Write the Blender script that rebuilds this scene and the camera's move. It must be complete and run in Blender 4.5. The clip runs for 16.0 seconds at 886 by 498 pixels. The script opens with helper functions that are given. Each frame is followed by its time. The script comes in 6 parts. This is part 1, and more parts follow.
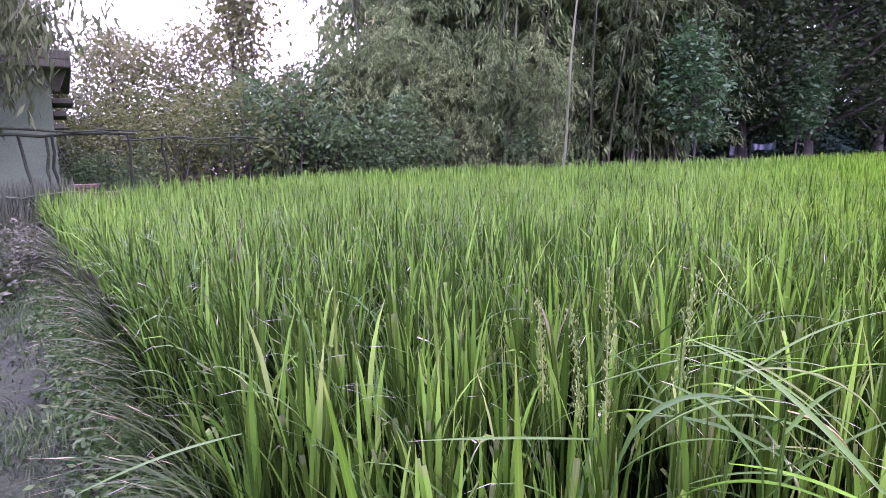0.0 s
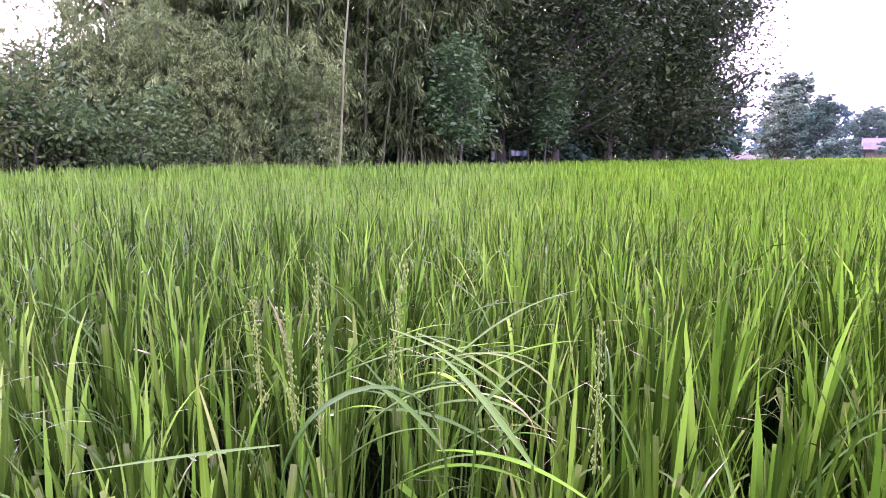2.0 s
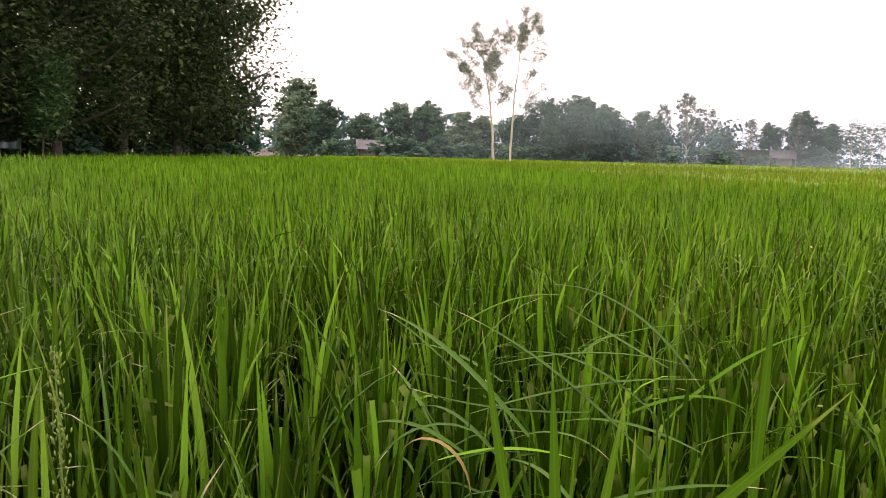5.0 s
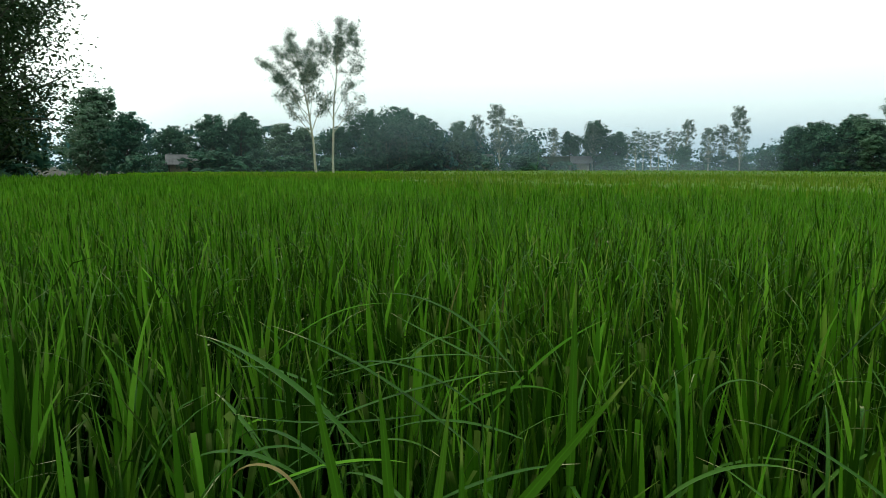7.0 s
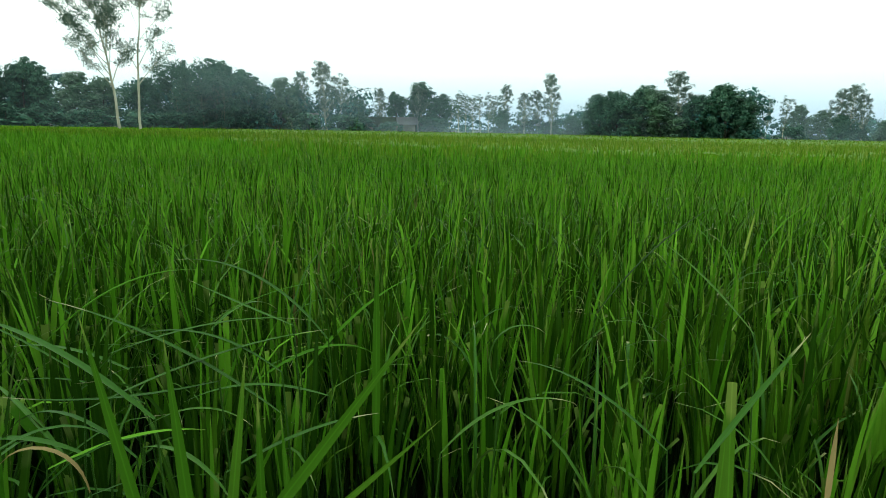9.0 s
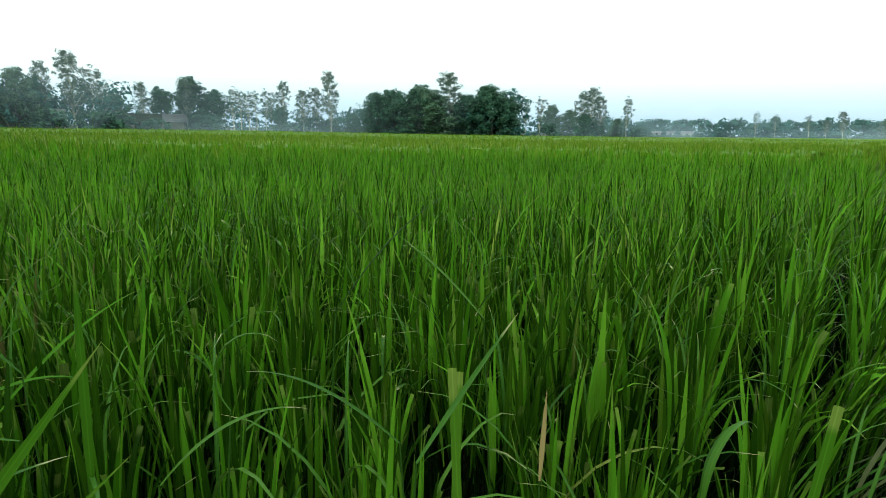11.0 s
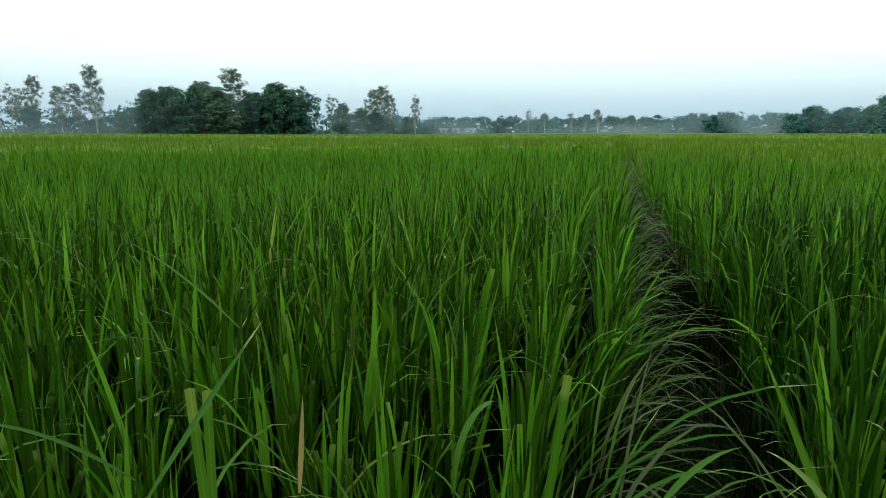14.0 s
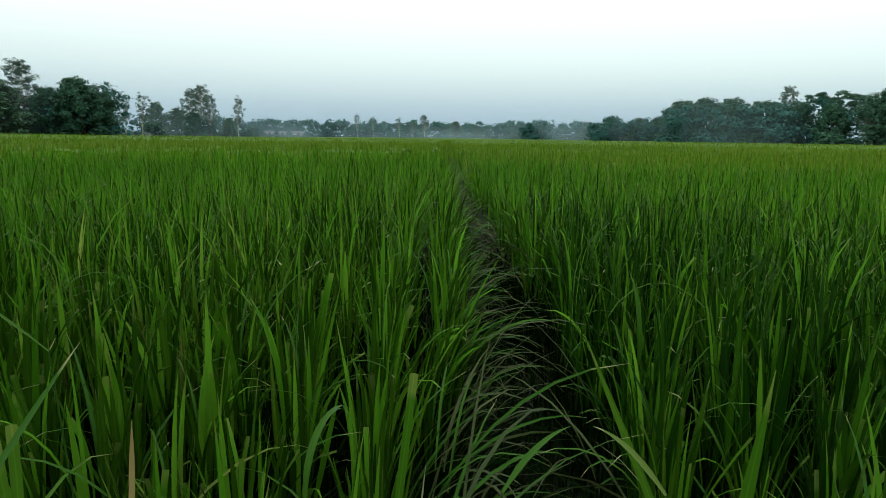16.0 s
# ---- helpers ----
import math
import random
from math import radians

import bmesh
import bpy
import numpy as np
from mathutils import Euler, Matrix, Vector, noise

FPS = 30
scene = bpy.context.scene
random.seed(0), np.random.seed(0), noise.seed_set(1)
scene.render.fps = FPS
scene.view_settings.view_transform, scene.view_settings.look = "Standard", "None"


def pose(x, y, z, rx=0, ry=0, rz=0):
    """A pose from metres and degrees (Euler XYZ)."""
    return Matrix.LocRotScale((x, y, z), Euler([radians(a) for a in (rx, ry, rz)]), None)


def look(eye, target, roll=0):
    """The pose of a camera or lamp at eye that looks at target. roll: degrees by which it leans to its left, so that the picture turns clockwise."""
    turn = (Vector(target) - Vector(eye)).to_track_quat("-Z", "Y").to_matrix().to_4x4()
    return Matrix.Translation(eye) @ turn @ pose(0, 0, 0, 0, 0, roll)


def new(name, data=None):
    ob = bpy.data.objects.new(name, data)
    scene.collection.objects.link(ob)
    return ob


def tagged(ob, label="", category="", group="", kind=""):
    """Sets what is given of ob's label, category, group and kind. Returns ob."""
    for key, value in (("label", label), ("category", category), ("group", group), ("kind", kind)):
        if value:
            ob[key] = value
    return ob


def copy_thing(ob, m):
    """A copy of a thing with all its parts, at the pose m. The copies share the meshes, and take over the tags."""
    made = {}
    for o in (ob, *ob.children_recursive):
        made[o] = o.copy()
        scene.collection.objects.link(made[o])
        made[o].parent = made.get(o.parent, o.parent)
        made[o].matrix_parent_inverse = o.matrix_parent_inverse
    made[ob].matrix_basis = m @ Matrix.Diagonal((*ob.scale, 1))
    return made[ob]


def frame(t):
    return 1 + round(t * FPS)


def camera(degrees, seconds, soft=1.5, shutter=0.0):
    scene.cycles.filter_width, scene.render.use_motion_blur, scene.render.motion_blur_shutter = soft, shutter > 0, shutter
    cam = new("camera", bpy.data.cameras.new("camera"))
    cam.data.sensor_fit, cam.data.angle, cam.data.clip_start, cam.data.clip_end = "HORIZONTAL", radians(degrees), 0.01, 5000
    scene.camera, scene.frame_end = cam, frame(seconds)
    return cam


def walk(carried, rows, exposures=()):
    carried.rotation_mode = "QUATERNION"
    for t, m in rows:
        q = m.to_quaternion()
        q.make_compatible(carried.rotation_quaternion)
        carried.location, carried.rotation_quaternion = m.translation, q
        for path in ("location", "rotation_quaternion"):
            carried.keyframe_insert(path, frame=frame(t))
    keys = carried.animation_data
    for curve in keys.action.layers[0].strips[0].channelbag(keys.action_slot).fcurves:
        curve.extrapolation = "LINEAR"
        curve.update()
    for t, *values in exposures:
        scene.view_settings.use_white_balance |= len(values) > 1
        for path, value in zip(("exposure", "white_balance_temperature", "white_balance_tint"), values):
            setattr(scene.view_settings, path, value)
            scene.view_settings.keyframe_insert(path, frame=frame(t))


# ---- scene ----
# camera: held at chest height on the bund, turning from the path to the far bund
EYE = 1.40
cam = camera(70.0, 16.0, 0.5, 0.12)
PATH = [
    (0.0, -0.161, 0.072, 0.018, -1.72, -8.5, 1.08), (0.5, -0.138, 0.082, 0.015, -3.79, -8.07, 0.86), (1.0, -0.1, 0.095, 0.005, -11.36, -8.7, -0.47),
    (1.5, -0.056, 0.104, -0.003, -17.48, -8.97, -0.86), (2.0, -0.01, 0.107, -0.007, -21.28, -8.49, -0.45), (2.5, 0.036, 0.097, -0.01, -25.36, -8.47, -0.25),
    (3.0, 0.063, 0.095, -0.012, -32.75, -7.55, -0.97), (3.5, 0.07, 0.114, -0.014, -40.86, -7.18, -0.83), (4.0, 0.087, 0.121, -0.017, -48.55, -8.09, -0.37),
    (4.5, 0.109, 0.12, -0.02, -54.8, -8.38, -0.56), (5.0, 0.123, 0.117, -0.022, -62.11, -8.16, -1.4), (5.2, 0.126, 0.117, -0.022, -63.67, -7.99, -1.6),
    (7.3, 0.123, 0.097, -0.022, -80.76, -6.94, -0.15), (7.5, 0.116, 0.094, -0.023, -82.73, -6.95, -0.5), (8.0, 0.104, 0.09, -0.023, -86.58, -7.97, 0.59),
    (8.5, 0.1, 0.071, -0.021, -89.94, -9.05, 0.28), (9.0, 0.101, 0.042, -0.017, -93.21, -10.44, -0.81), (9.5, 0.11, 0.015, -0.018, -97.5, -10.41, -0.95),
    (9.7, 0.116, 0.002, -0.02, -100.13, -10.49, -1.02), (11.8, 0.122, -0.129, -0.023, -117.93, -10.13, -0.32), (12.0, 0.12, -0.138, -0.024, -119.37, -10.07, -0.34),
    (12.5, 0.112, -0.156, -0.023, -122.97, -10.03, 0.01), (13.0, 0.108, -0.17, -0.025, -125.31, -10.37, 0.15), (13.5, 0.105, -0.184, -0.027, -127.51, -9.62, -0.19),
    (14.0, 0.108, -0.188, -0.028, -130.83, -10.48, 0.13), (14.5, 0.11, -0.185, -0.025, -136.25, -9.37, 0.3), (15.0, 0.106, -0.183, -0.025, -140.97, -9.35, 0.11),
    (15.5, 0.111, -0.179, -0.025, -143.1, -9.26, -0.5), (16.0, 0.117, -0.172, -0.029, -145.98, -10.06, -0.66)]
EXPOSURES = [(0.0, 2.05, 5600, 93), (0.5, 2.05, 5600, 93), (1.0, 2.45, 5600, 94), (1.5, 2.65, 5700, 94), (2.0, 2.3, 5950, 87), (3.0, 1.85, 7100, 66), (4.0, 1.42, 7600, 50), (5.0, 1.03, 7900, 37), (7.3, -0.13, 6400, -5), (8.5, 0.0, 6400, -6), (9.5, 0.52, 6400, -6), (12.0, 0.28, 6400, -4), (14.0, 0.03, 6400, -3), (16.0, -0.3, 6400, -2)]
walk(cam, [(t, pose(x, y, z + EYE, 90 + p, r, a)) for t, x, y, z, a, p, r in PATH], EXPOSURES)

# light: an even white evening sky, the sun low and veiled behind the bamboo grove
world = bpy.data.worlds.new("sky")
scene.world = world
world.use_nodes = True
wn, wl = world.node_tree.nodes, world.node_tree.links
wn.clear()
sky = wn.new("ShaderNodeTexSky")
sky.sky_type, sky.sun_disc = "NISHITA", False
sky.sun_elevation, sky.sun_rotation = radians(12), radians(5)
sky.air_density, sky.dust_density, sky.ozone_density = 1.2, 4.0, 1.5
w_sky = wn.new("ShaderNodeBackground")
w_sky.inputs["Strength"].default_value = 0.05
w_cloud = wn.new("ShaderNodeBackground")
w_cloud.inputs["Strength"].default_value = 1.0
w_tc, w_sep, w_ramp = wn.new("ShaderNodeTexCoord"), wn.new("ShaderNodeSeparateXYZ"), wn.new("ShaderNodeValToRGB")
w_ramp.color_ramp.elements[0].color = (0.45, 0.59, 0.78, 1)
w_ramp.color_ramp.elements[1].color = (2.8, 2.84, 2.88, 1)
w_ramp.color_ramp.elements[1].position = 1.0
for at_z, tone in ((0.045, (0.61, 0.75, 0.90)), (0.10, (0.95, 1.05, 1.12)), (0.16, (1.24, 1.27, 1.29)), (0.45, (1.85, 1.88, 1.9))):
    stop = w_ramp.color_ramp.elements.new(at_z)
    stop.color = (*tone, 1)
w_add, w_out = wn.new("ShaderNodeAddShader"), wn.new("ShaderNodeOutputWorld")
wl.new(sky.outputs[0], w_sky.inputs["Color"])
wl.new(w_tc.outputs["Generated"], w_sep.inputs[0])
wl.new(w_sep.outputs["Z"], w_ramp.inputs[0])
wl.new(w_ramp.outputs[0], w_cloud.inputs["Color"])
w_side = wn.new("ShaderNodeMapRange")
w_side.inputs["From Min"].default_value, w_side.inputs["From Max"].default_value = 0.55, 1.0
w_side.inputs["To Min"].default_value, w_side.inputs["To Max"].default_value = 0.95, 2.4
wl.new(w_sep.outputs["Y"], w_side.inputs["Value"])
wl.new(w_side.outputs[0], w_cloud.inputs["Strength"])
wl.new(w_sky.outputs[0], w_add.inputs[0])
wl.new(w_cloud.outputs[0], w_add.inputs[1])
wl.new(w_add.outputs[0], w_out.inputs[0])
sun = new("sun", bpy.data.lights.new("sun", "SUN"))
sun.data.energy, sun.data.angle, sun.data.color = 0.6, radians(15), (1.0, 0.9, 0.78)
sun.matrix_world = look((2, 60, 22), (0, 0, 0))

# ---- materials ----


def nodes_of(name):
    m = bpy.data.materials.new(name)
    m.use_nodes = True
    n = m.node_tree.nodes
    n.clear()
    return m, n, m.node_tree.links


def ramp_node(n, stops):
    r = n.new("ShaderNodeValToRGB")
    els = r.color_ramp.elements
    while len(els) < len(stops):
        els.new(0.5)
    for el, (p, c) in zip(els, stops):
        el.position, el.color = p, (*c, 1)
    return r


def leaf_material(name, stops, rough=0.45, spec=0.4, through_part=0.35, tip=None, patch=0.5, vein=0.0, dull=None):
    """Leaf: colour by piece, larger patches in the stand, light passing through; tip: the colour of withered tips;
    dull: tint rising towards the grove, which paints in the veiled, paler look against the light."""
    m, n, l = nodes_of(name)
    geo, info, tc = n.new("ShaderNodeNewGeometry"), n.new("ShaderNodeObjectInfo"), n.new("ShaderNodeTexCoord")
    add = n.new("ShaderNodeMath")
    add.operation = "ADD"
    fract = n.new("ShaderNodeMath")
    fract.operation = "FRACT"
    l.new(geo.outputs["Random Per Island"], add.inputs[0])
    l.new(info.outputs["Random"], add.inputs[1])
    l.new(add.outputs[0], fract.inputs[0])
    big = n.new("ShaderNodeTexNoise")
    big.inputs["Scale"].default_value = patch
    l.new(geo.outputs["Position"], big.inputs["Vector"])
    mixv = n.new("ShaderNodeMath")
    mixv.operation = "MULTIPLY_ADD"
    mixv.inputs[1].default_value = 0.7
    l.new(fract.outputs[0], mixv.inputs[0])
    shift = n.new("ShaderNodeMath")
    shift.operation = "MULTIPLY_ADD"
    shift.inputs[1].default_value, shift.inputs[2].default_value = 0.8, -0.25
    l.new(big.outputs["Fac"], shift.inputs[0])
    l.new(shift.outputs[0], mixv.inputs[2])
    col = ramp_node(n, stops)
    l.new(mixv.outputs[0], col.inputs[0])
    out_col = col.outputs[0]
    if tip:
        sep = n.new("ShaderNodeSeparateXYZ")
        l.new(tc.outputs["UV"], sep.inputs[0])
        fine = n.new("ShaderNodeTexNoise")
        fine.inputs["Scale"].default_value = 9.0
        l.new(geo.outputs["Position"], fine.inputs["Vector"])
        s1 = n.new("ShaderNodeMath")
        s1.operation = "MULTIPLY_ADD"
        s1.inputs[1].default_value, s1.inputs[2].default_value = 0.5, -0.2
        l.new(fine.outputs["Fac"], s1.inputs[0])
        s2 = n.new("ShaderNodeMath")
        l.new(sep.outputs["Y"], s2.inputs[0])
        l.new(s1.outputs[0], s2.inputs[1])
        tr = ramp_node(n, [(0.93, (0, 0, 0)), (1.0, (0.8, 0.8, 0.8))])
        l.new(s2.outputs[0], tr.inputs[0])
        mx = n.new("ShaderNodeMix")
        mx.data_type = "RGBA"
        mx.inputs["B"].default_value = (*tip, 1)
        l.new(tr.outputs[0], mx.inputs["Factor"])
        l.new(out_col, mx.inputs["A"])
        out_col = mx.outputs["Result"]
        if vein:
            wave = ramp_node(n, [(0.40, (1, 1, 1)), (0.48, (1 + vein, 1 + vein, 1 + vein)), (0.52, (1 + vein, 1 + vein, 1 + vein)), (0.60, (1, 1, 1))])
            l.new(sep.outputs["X"], wave.inputs[0])
            mv = n.new("ShaderNodeMix")
            mv.data_type, mv.blend_type = "RGBA", "MULTIPLY"
            mv.inputs["Factor"].default_value = 1.0
            l.new(out_col, mv.inputs["A"])
            l.new(wave.outputs[0], mv.inputs["B"])
            out_col = mv.outputs["Result"]
    # veil of the bright sky, put into the leaf colour by position
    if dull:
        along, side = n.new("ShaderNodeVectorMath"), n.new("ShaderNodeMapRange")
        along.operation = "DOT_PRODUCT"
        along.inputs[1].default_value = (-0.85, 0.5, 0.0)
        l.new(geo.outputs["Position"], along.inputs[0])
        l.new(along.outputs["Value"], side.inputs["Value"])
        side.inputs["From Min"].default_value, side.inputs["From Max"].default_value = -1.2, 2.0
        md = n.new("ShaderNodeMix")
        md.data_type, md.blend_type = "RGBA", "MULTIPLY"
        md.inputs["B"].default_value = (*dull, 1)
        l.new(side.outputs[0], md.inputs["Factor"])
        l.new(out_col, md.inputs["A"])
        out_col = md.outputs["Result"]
    p, t, mix, out = n.new("ShaderNodeBsdfPrincipled"), n.new("ShaderNodeBsdfTranslucent"), n.new("ShaderNodeMixShader"), n.new("ShaderNodeOutputMaterial")
    p.inputs["Roughness"].default_value, p.inputs["Specular IOR Level"].default_value = rough, spec
    l.new(out_col, p.inputs["Base Color"])
    l.new(out_col, t.inputs["Color"])
    mix.inputs[0].default_value = through_part
    l.new(p.outputs[0], mix.inputs[1])
    l.new(t.outputs[0], mix.inputs[2])
    l.new(mix.outputs[0], out.inputs[0])
    return m


def rough_material(name, stops, scale=3.0, fine=40.0, rough=0.85, bump=0.4, stretch=(1, 1, 1), spec=0.2, metal=0.0):
    """Weathered surface: two scales of noise drive colour and relief."""
    m, n, l = nodes_of(name)
    tc, mp = n.new("ShaderNodeTexCoord"), n.new("ShaderNodeMapping")
    mp.inputs["Scale"].default_value = stretch
    l.new(tc.outputs["Object"], mp.inputs[0])
    a, b = n.new("ShaderNodeTexNoise"), n.new("ShaderNodeTexNoise")
    a.inputs["Scale"].default_value, b.inputs["Scale"].default_value = scale, fine
    a.inputs["Detail"].default_value, b.inputs["Detail"].default_value = 5, 4
    info = n.new("ShaderNodeObjectInfo")
    for t in (a, b):
        l.new(mp.outputs[0], t.inputs["Vector"])
    s = n.new("ShaderNodeMath")
    s.operation = "MULTIPLY_ADD"
    s.inputs[1].default_value = 0.6
    l.new(b.outputs["Fac"], s.inputs[0])
    s2 = n.new("ShaderNodeMath")
    s2.operation = "MULTIPLY_ADD"
    s2.inputs[1].default_value, s2.inputs[2].default_value = 0.9, -0.28
    l.new(a.outputs["Fac"], s2.inputs[0])
    s3 = n.new("ShaderNodeMath")
    s3.operation = "MULTIPLY_ADD"
    s3.inputs[1].default_value = 0.16
    l.new(info.outputs["Random"], s3.inputs[0])
    l.new(s2.outputs[0], s3.inputs[2])
    l.new(s3.outputs[0], s.inputs[2])
    col = ramp_node(n, stops)
    l.new(s.outputs[0], col.inputs[0])
    p, bp, out = n.new("ShaderNodeBsdfPrincipled"), n.new("ShaderNodeBump"), n.new("ShaderNodeOutputMaterial")
    p.inputs["Roughness"].default_value, p.inputs["Specular IOR Level"].default_value, p.inputs["Metallic"].default_value = rough, spec, metal
    bp.inputs["Strength"].default_value, bp.inputs["Distance"].default_value = bump, 0.02
    l.new(b.outputs["Fac"], bp.inputs["Height"])
    l.new(bp.outputs[0], p.inputs["Normal"])
    l.new(col.outputs[0], p.inputs["Base Color"])
    l.new(p.outputs[0], out.inputs[0])
    return m


# rice leaf for the near hills: darker copy, with shade put into its colour
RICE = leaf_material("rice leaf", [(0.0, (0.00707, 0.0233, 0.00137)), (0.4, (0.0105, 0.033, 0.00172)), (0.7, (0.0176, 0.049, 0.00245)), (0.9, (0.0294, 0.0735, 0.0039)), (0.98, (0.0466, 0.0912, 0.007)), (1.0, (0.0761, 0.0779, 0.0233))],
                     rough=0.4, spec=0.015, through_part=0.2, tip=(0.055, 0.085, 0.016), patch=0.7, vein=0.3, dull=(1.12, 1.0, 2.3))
# lighter copy of the rice leaf, more of it further out, for lit tips
RICE_LIT = leaf_material("rice leaf, lit copy", [(0.0, (0.0166, 0.0591, 0.0026)), (0.3, (0.0325, 0.101, 0.00418)), (0.65, (0.0608, 0.166, 0.00857)), (0.92, (0.0869, 0.197, 0.0133)), (1.0, (0.15, 0.212, 0.0347))],
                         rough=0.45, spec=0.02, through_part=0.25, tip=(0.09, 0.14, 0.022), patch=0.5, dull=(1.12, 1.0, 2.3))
RICE_FAR = leaf_material("rice leaf of the far field", [(0.0, (0.026, 0.07, 0.0028)), (0.4, (0.0521, 0.112, 0.0056)), (0.8, (0.0846, 0.147, 0.0098)), (1.0, (0.117, 0.158, 0.0196))],
                         spec=0.03, rough=0.6, through_part=0.25, tip=(0.18, 0.18, 0.05), patch=0.06)
# bent leaves: the sky's sheen is put into a paler leaf colour
RICE_SHEEN = leaf_material("bent rice leaf with sky sheen", [(0.0, (0.012, 0.0435, 0.00355)), (0.5, (0.0222, 0.0668, 0.00591)), (0.9, (0.0382, 0.0891, 0.00978)), (1.0, (0.0802, 0.0909, 0.0176))], rough=0.4, spec=0.05, through_part=0.2, tip=(0.2, 0.2, 0.09), patch=1.2, vein=0.25, dull=(1.12, 1.0, 2.3))
# lower leaves and bund grass: near-black colour paints the shade inside the stand
SHADE_LEAF = leaf_material("rice leaf darkened as shade", [(0.0, (0.00138, 0.00691, 0.000583)), (0.6, (0.00346, 0.0147, 0.00117)), (1.0, (0.0138, 0.0216, 0.00545))], rough=0.6, spec=0.02, through_part=0.08, patch=0.9)
STOUT = leaf_material("broad bright rice leaf", [(0.0, (0.0252, 0.0783, 0.00391)), (0.6, (0.0391, 0.107, 0.00615)), (1.0, (0.0615, 0.131, 0.0112))], rough=0.45, spec=0.06, through_part=0.25, tip=(0.12, 0.17, 0.03), patch=1.0, vein=0.3)
# deeper green of the other field, also darkened to paint near shade
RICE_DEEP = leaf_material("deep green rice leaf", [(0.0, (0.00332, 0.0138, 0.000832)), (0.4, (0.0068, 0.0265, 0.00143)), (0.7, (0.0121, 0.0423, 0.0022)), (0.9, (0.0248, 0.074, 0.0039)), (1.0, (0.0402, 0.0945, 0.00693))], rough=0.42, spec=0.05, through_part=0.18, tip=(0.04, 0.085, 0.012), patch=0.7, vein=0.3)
SHEATH = leaf_material("green rice sheath", [(0.0, (0.0106, 0.036, 0.00288)), (0.6, (0.0192, 0.0552, 0.0048)), (1.0, (0.036, 0.072, 0.0096))], spec=0.1, rough=0.6, through_part=0.05)
CANOPY = leaf_material("inner rice canopy", [(0.0, (0.0195, 0.0558, 0.00167)), (0.5, (0.0307, 0.0781, 0.00223)), (1.0, (0.0474, 0.0949, 0.00446))], spec=0.0, rough=0.9, through_part=0.1, patch=0.9)
# stems: near-black colour paints the shade between the hills
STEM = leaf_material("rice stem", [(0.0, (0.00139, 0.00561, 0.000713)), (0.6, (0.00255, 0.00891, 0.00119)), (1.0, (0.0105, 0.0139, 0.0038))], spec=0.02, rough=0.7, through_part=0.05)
DRY = leaf_material("dry rice leaf", [(0.0, (0.00627, 0.0185, 0.0021)), (0.5, (0.0138, 0.0324, 0.00488)), (1.0, (0.0356, 0.063, 0.0128))], rough=0.5, spec=0.1, through_part=0.15, tip=(0.26, 0.22, 0.13), patch=2.0)
STRAW = leaf_material("pale withered straw", [(0.0, (0.0154, 0.029, 0.00667)), (0.5, (0.0373, 0.051, 0.0155)), (1.0, (0.0866, 0.0986, 0.04))], rough=0.5, spec=0.1, through_part=0.15, patch=2.0)
GRAIN = leaf_material("rice grain", [(0.0, (0.0465, 0.0993, 0.0139)), (0.6, (0.0814, 0.146, 0.021)), (1.0, (0.128, 0.18, 0.0325))], rough=0.6, through_part=0.2)
GRASS = leaf_material("path grass", [(0.0, (0.0149, 0.0359, 0.00796)), (0.5, (0.0298, 0.0553, 0.0155)), (1.0, (0.0696, 0.0939, 0.0398))], rough=0.6, spec=0.2, through_part=0.25, tip=(0.15, 0.15, 0.08), patch=1.5)
WEED = leaf_material("weed leaf", [(0.0, (0.00915, 0.0238, 0.00545)), (0.5, (0.023, 0.0411, 0.0114)), (0.85, (0.0459, 0.061, 0.0205)), (1.0, (0.0735, 0.0635, 0.0228))], rough=0.6, through_part=0.3, patch=1.0)
BAMBOO = leaf_material("bamboo leaf", [(0.0, (0.0131, 0.0312, 0.00758)), (0.5, (0.0313, 0.0596, 0.0161)), (0.85, (0.0709, 0.111, 0.034)), (1.0, (0.196, 0.213, 0.085))], rough=0.5, spec=0.12, through_part=0.22, patch=0.3)
# paler bamboo for the grove's left part, sky glare put into its colour
BAMBOO_GLARE = leaf_material("bamboo leaf with glare", [(0.0, (0.0216, 0.0495, 0.013)), (0.45, (0.0645, 0.115, 0.0342)), (0.8, (0.142, 0.216, 0.0727)), (1.0, (0.271, 0.327, 0.13))], rough=0.5, spec=0.1, through_part=0.3, patch=0.3)
BROAD = leaf_material("broad leaf", [(0.0, (0.0146, 0.0407, 0.0122)), (0.5, (0.0341, 0.0787, 0.023)), (1.0, (0.0735, 0.128, 0.0393))], rough=0.4, spec=0.12, through_part=0.3, patch=0.3)
FRESH = leaf_material("fresh green leaf", [(0.0, (0.0132, 0.048, 0.0138)), (0.5, (0.0236, 0.076, 0.022)), (1.0, (0.0405, 0.104, 0.031))], rough=0.4, spec=0.2, through_part=0.3, patch=0.4)
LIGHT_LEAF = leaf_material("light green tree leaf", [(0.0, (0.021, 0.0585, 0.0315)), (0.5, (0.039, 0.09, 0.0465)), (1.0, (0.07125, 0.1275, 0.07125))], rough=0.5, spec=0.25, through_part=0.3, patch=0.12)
# far dark trees: distance haze is mixed into the leaf colour as blue
MANGO = leaf_material("dark tree leaf blued by haze", [(0.0, (0.011, 0.0408, 0.0253)), (0.5, (0.0233, 0.069, 0.0412)), (1.0, (0.0486, 0.102, 0.0581))], rough=0.55, spec=0.1, through_part=0.25, patch=0.12)
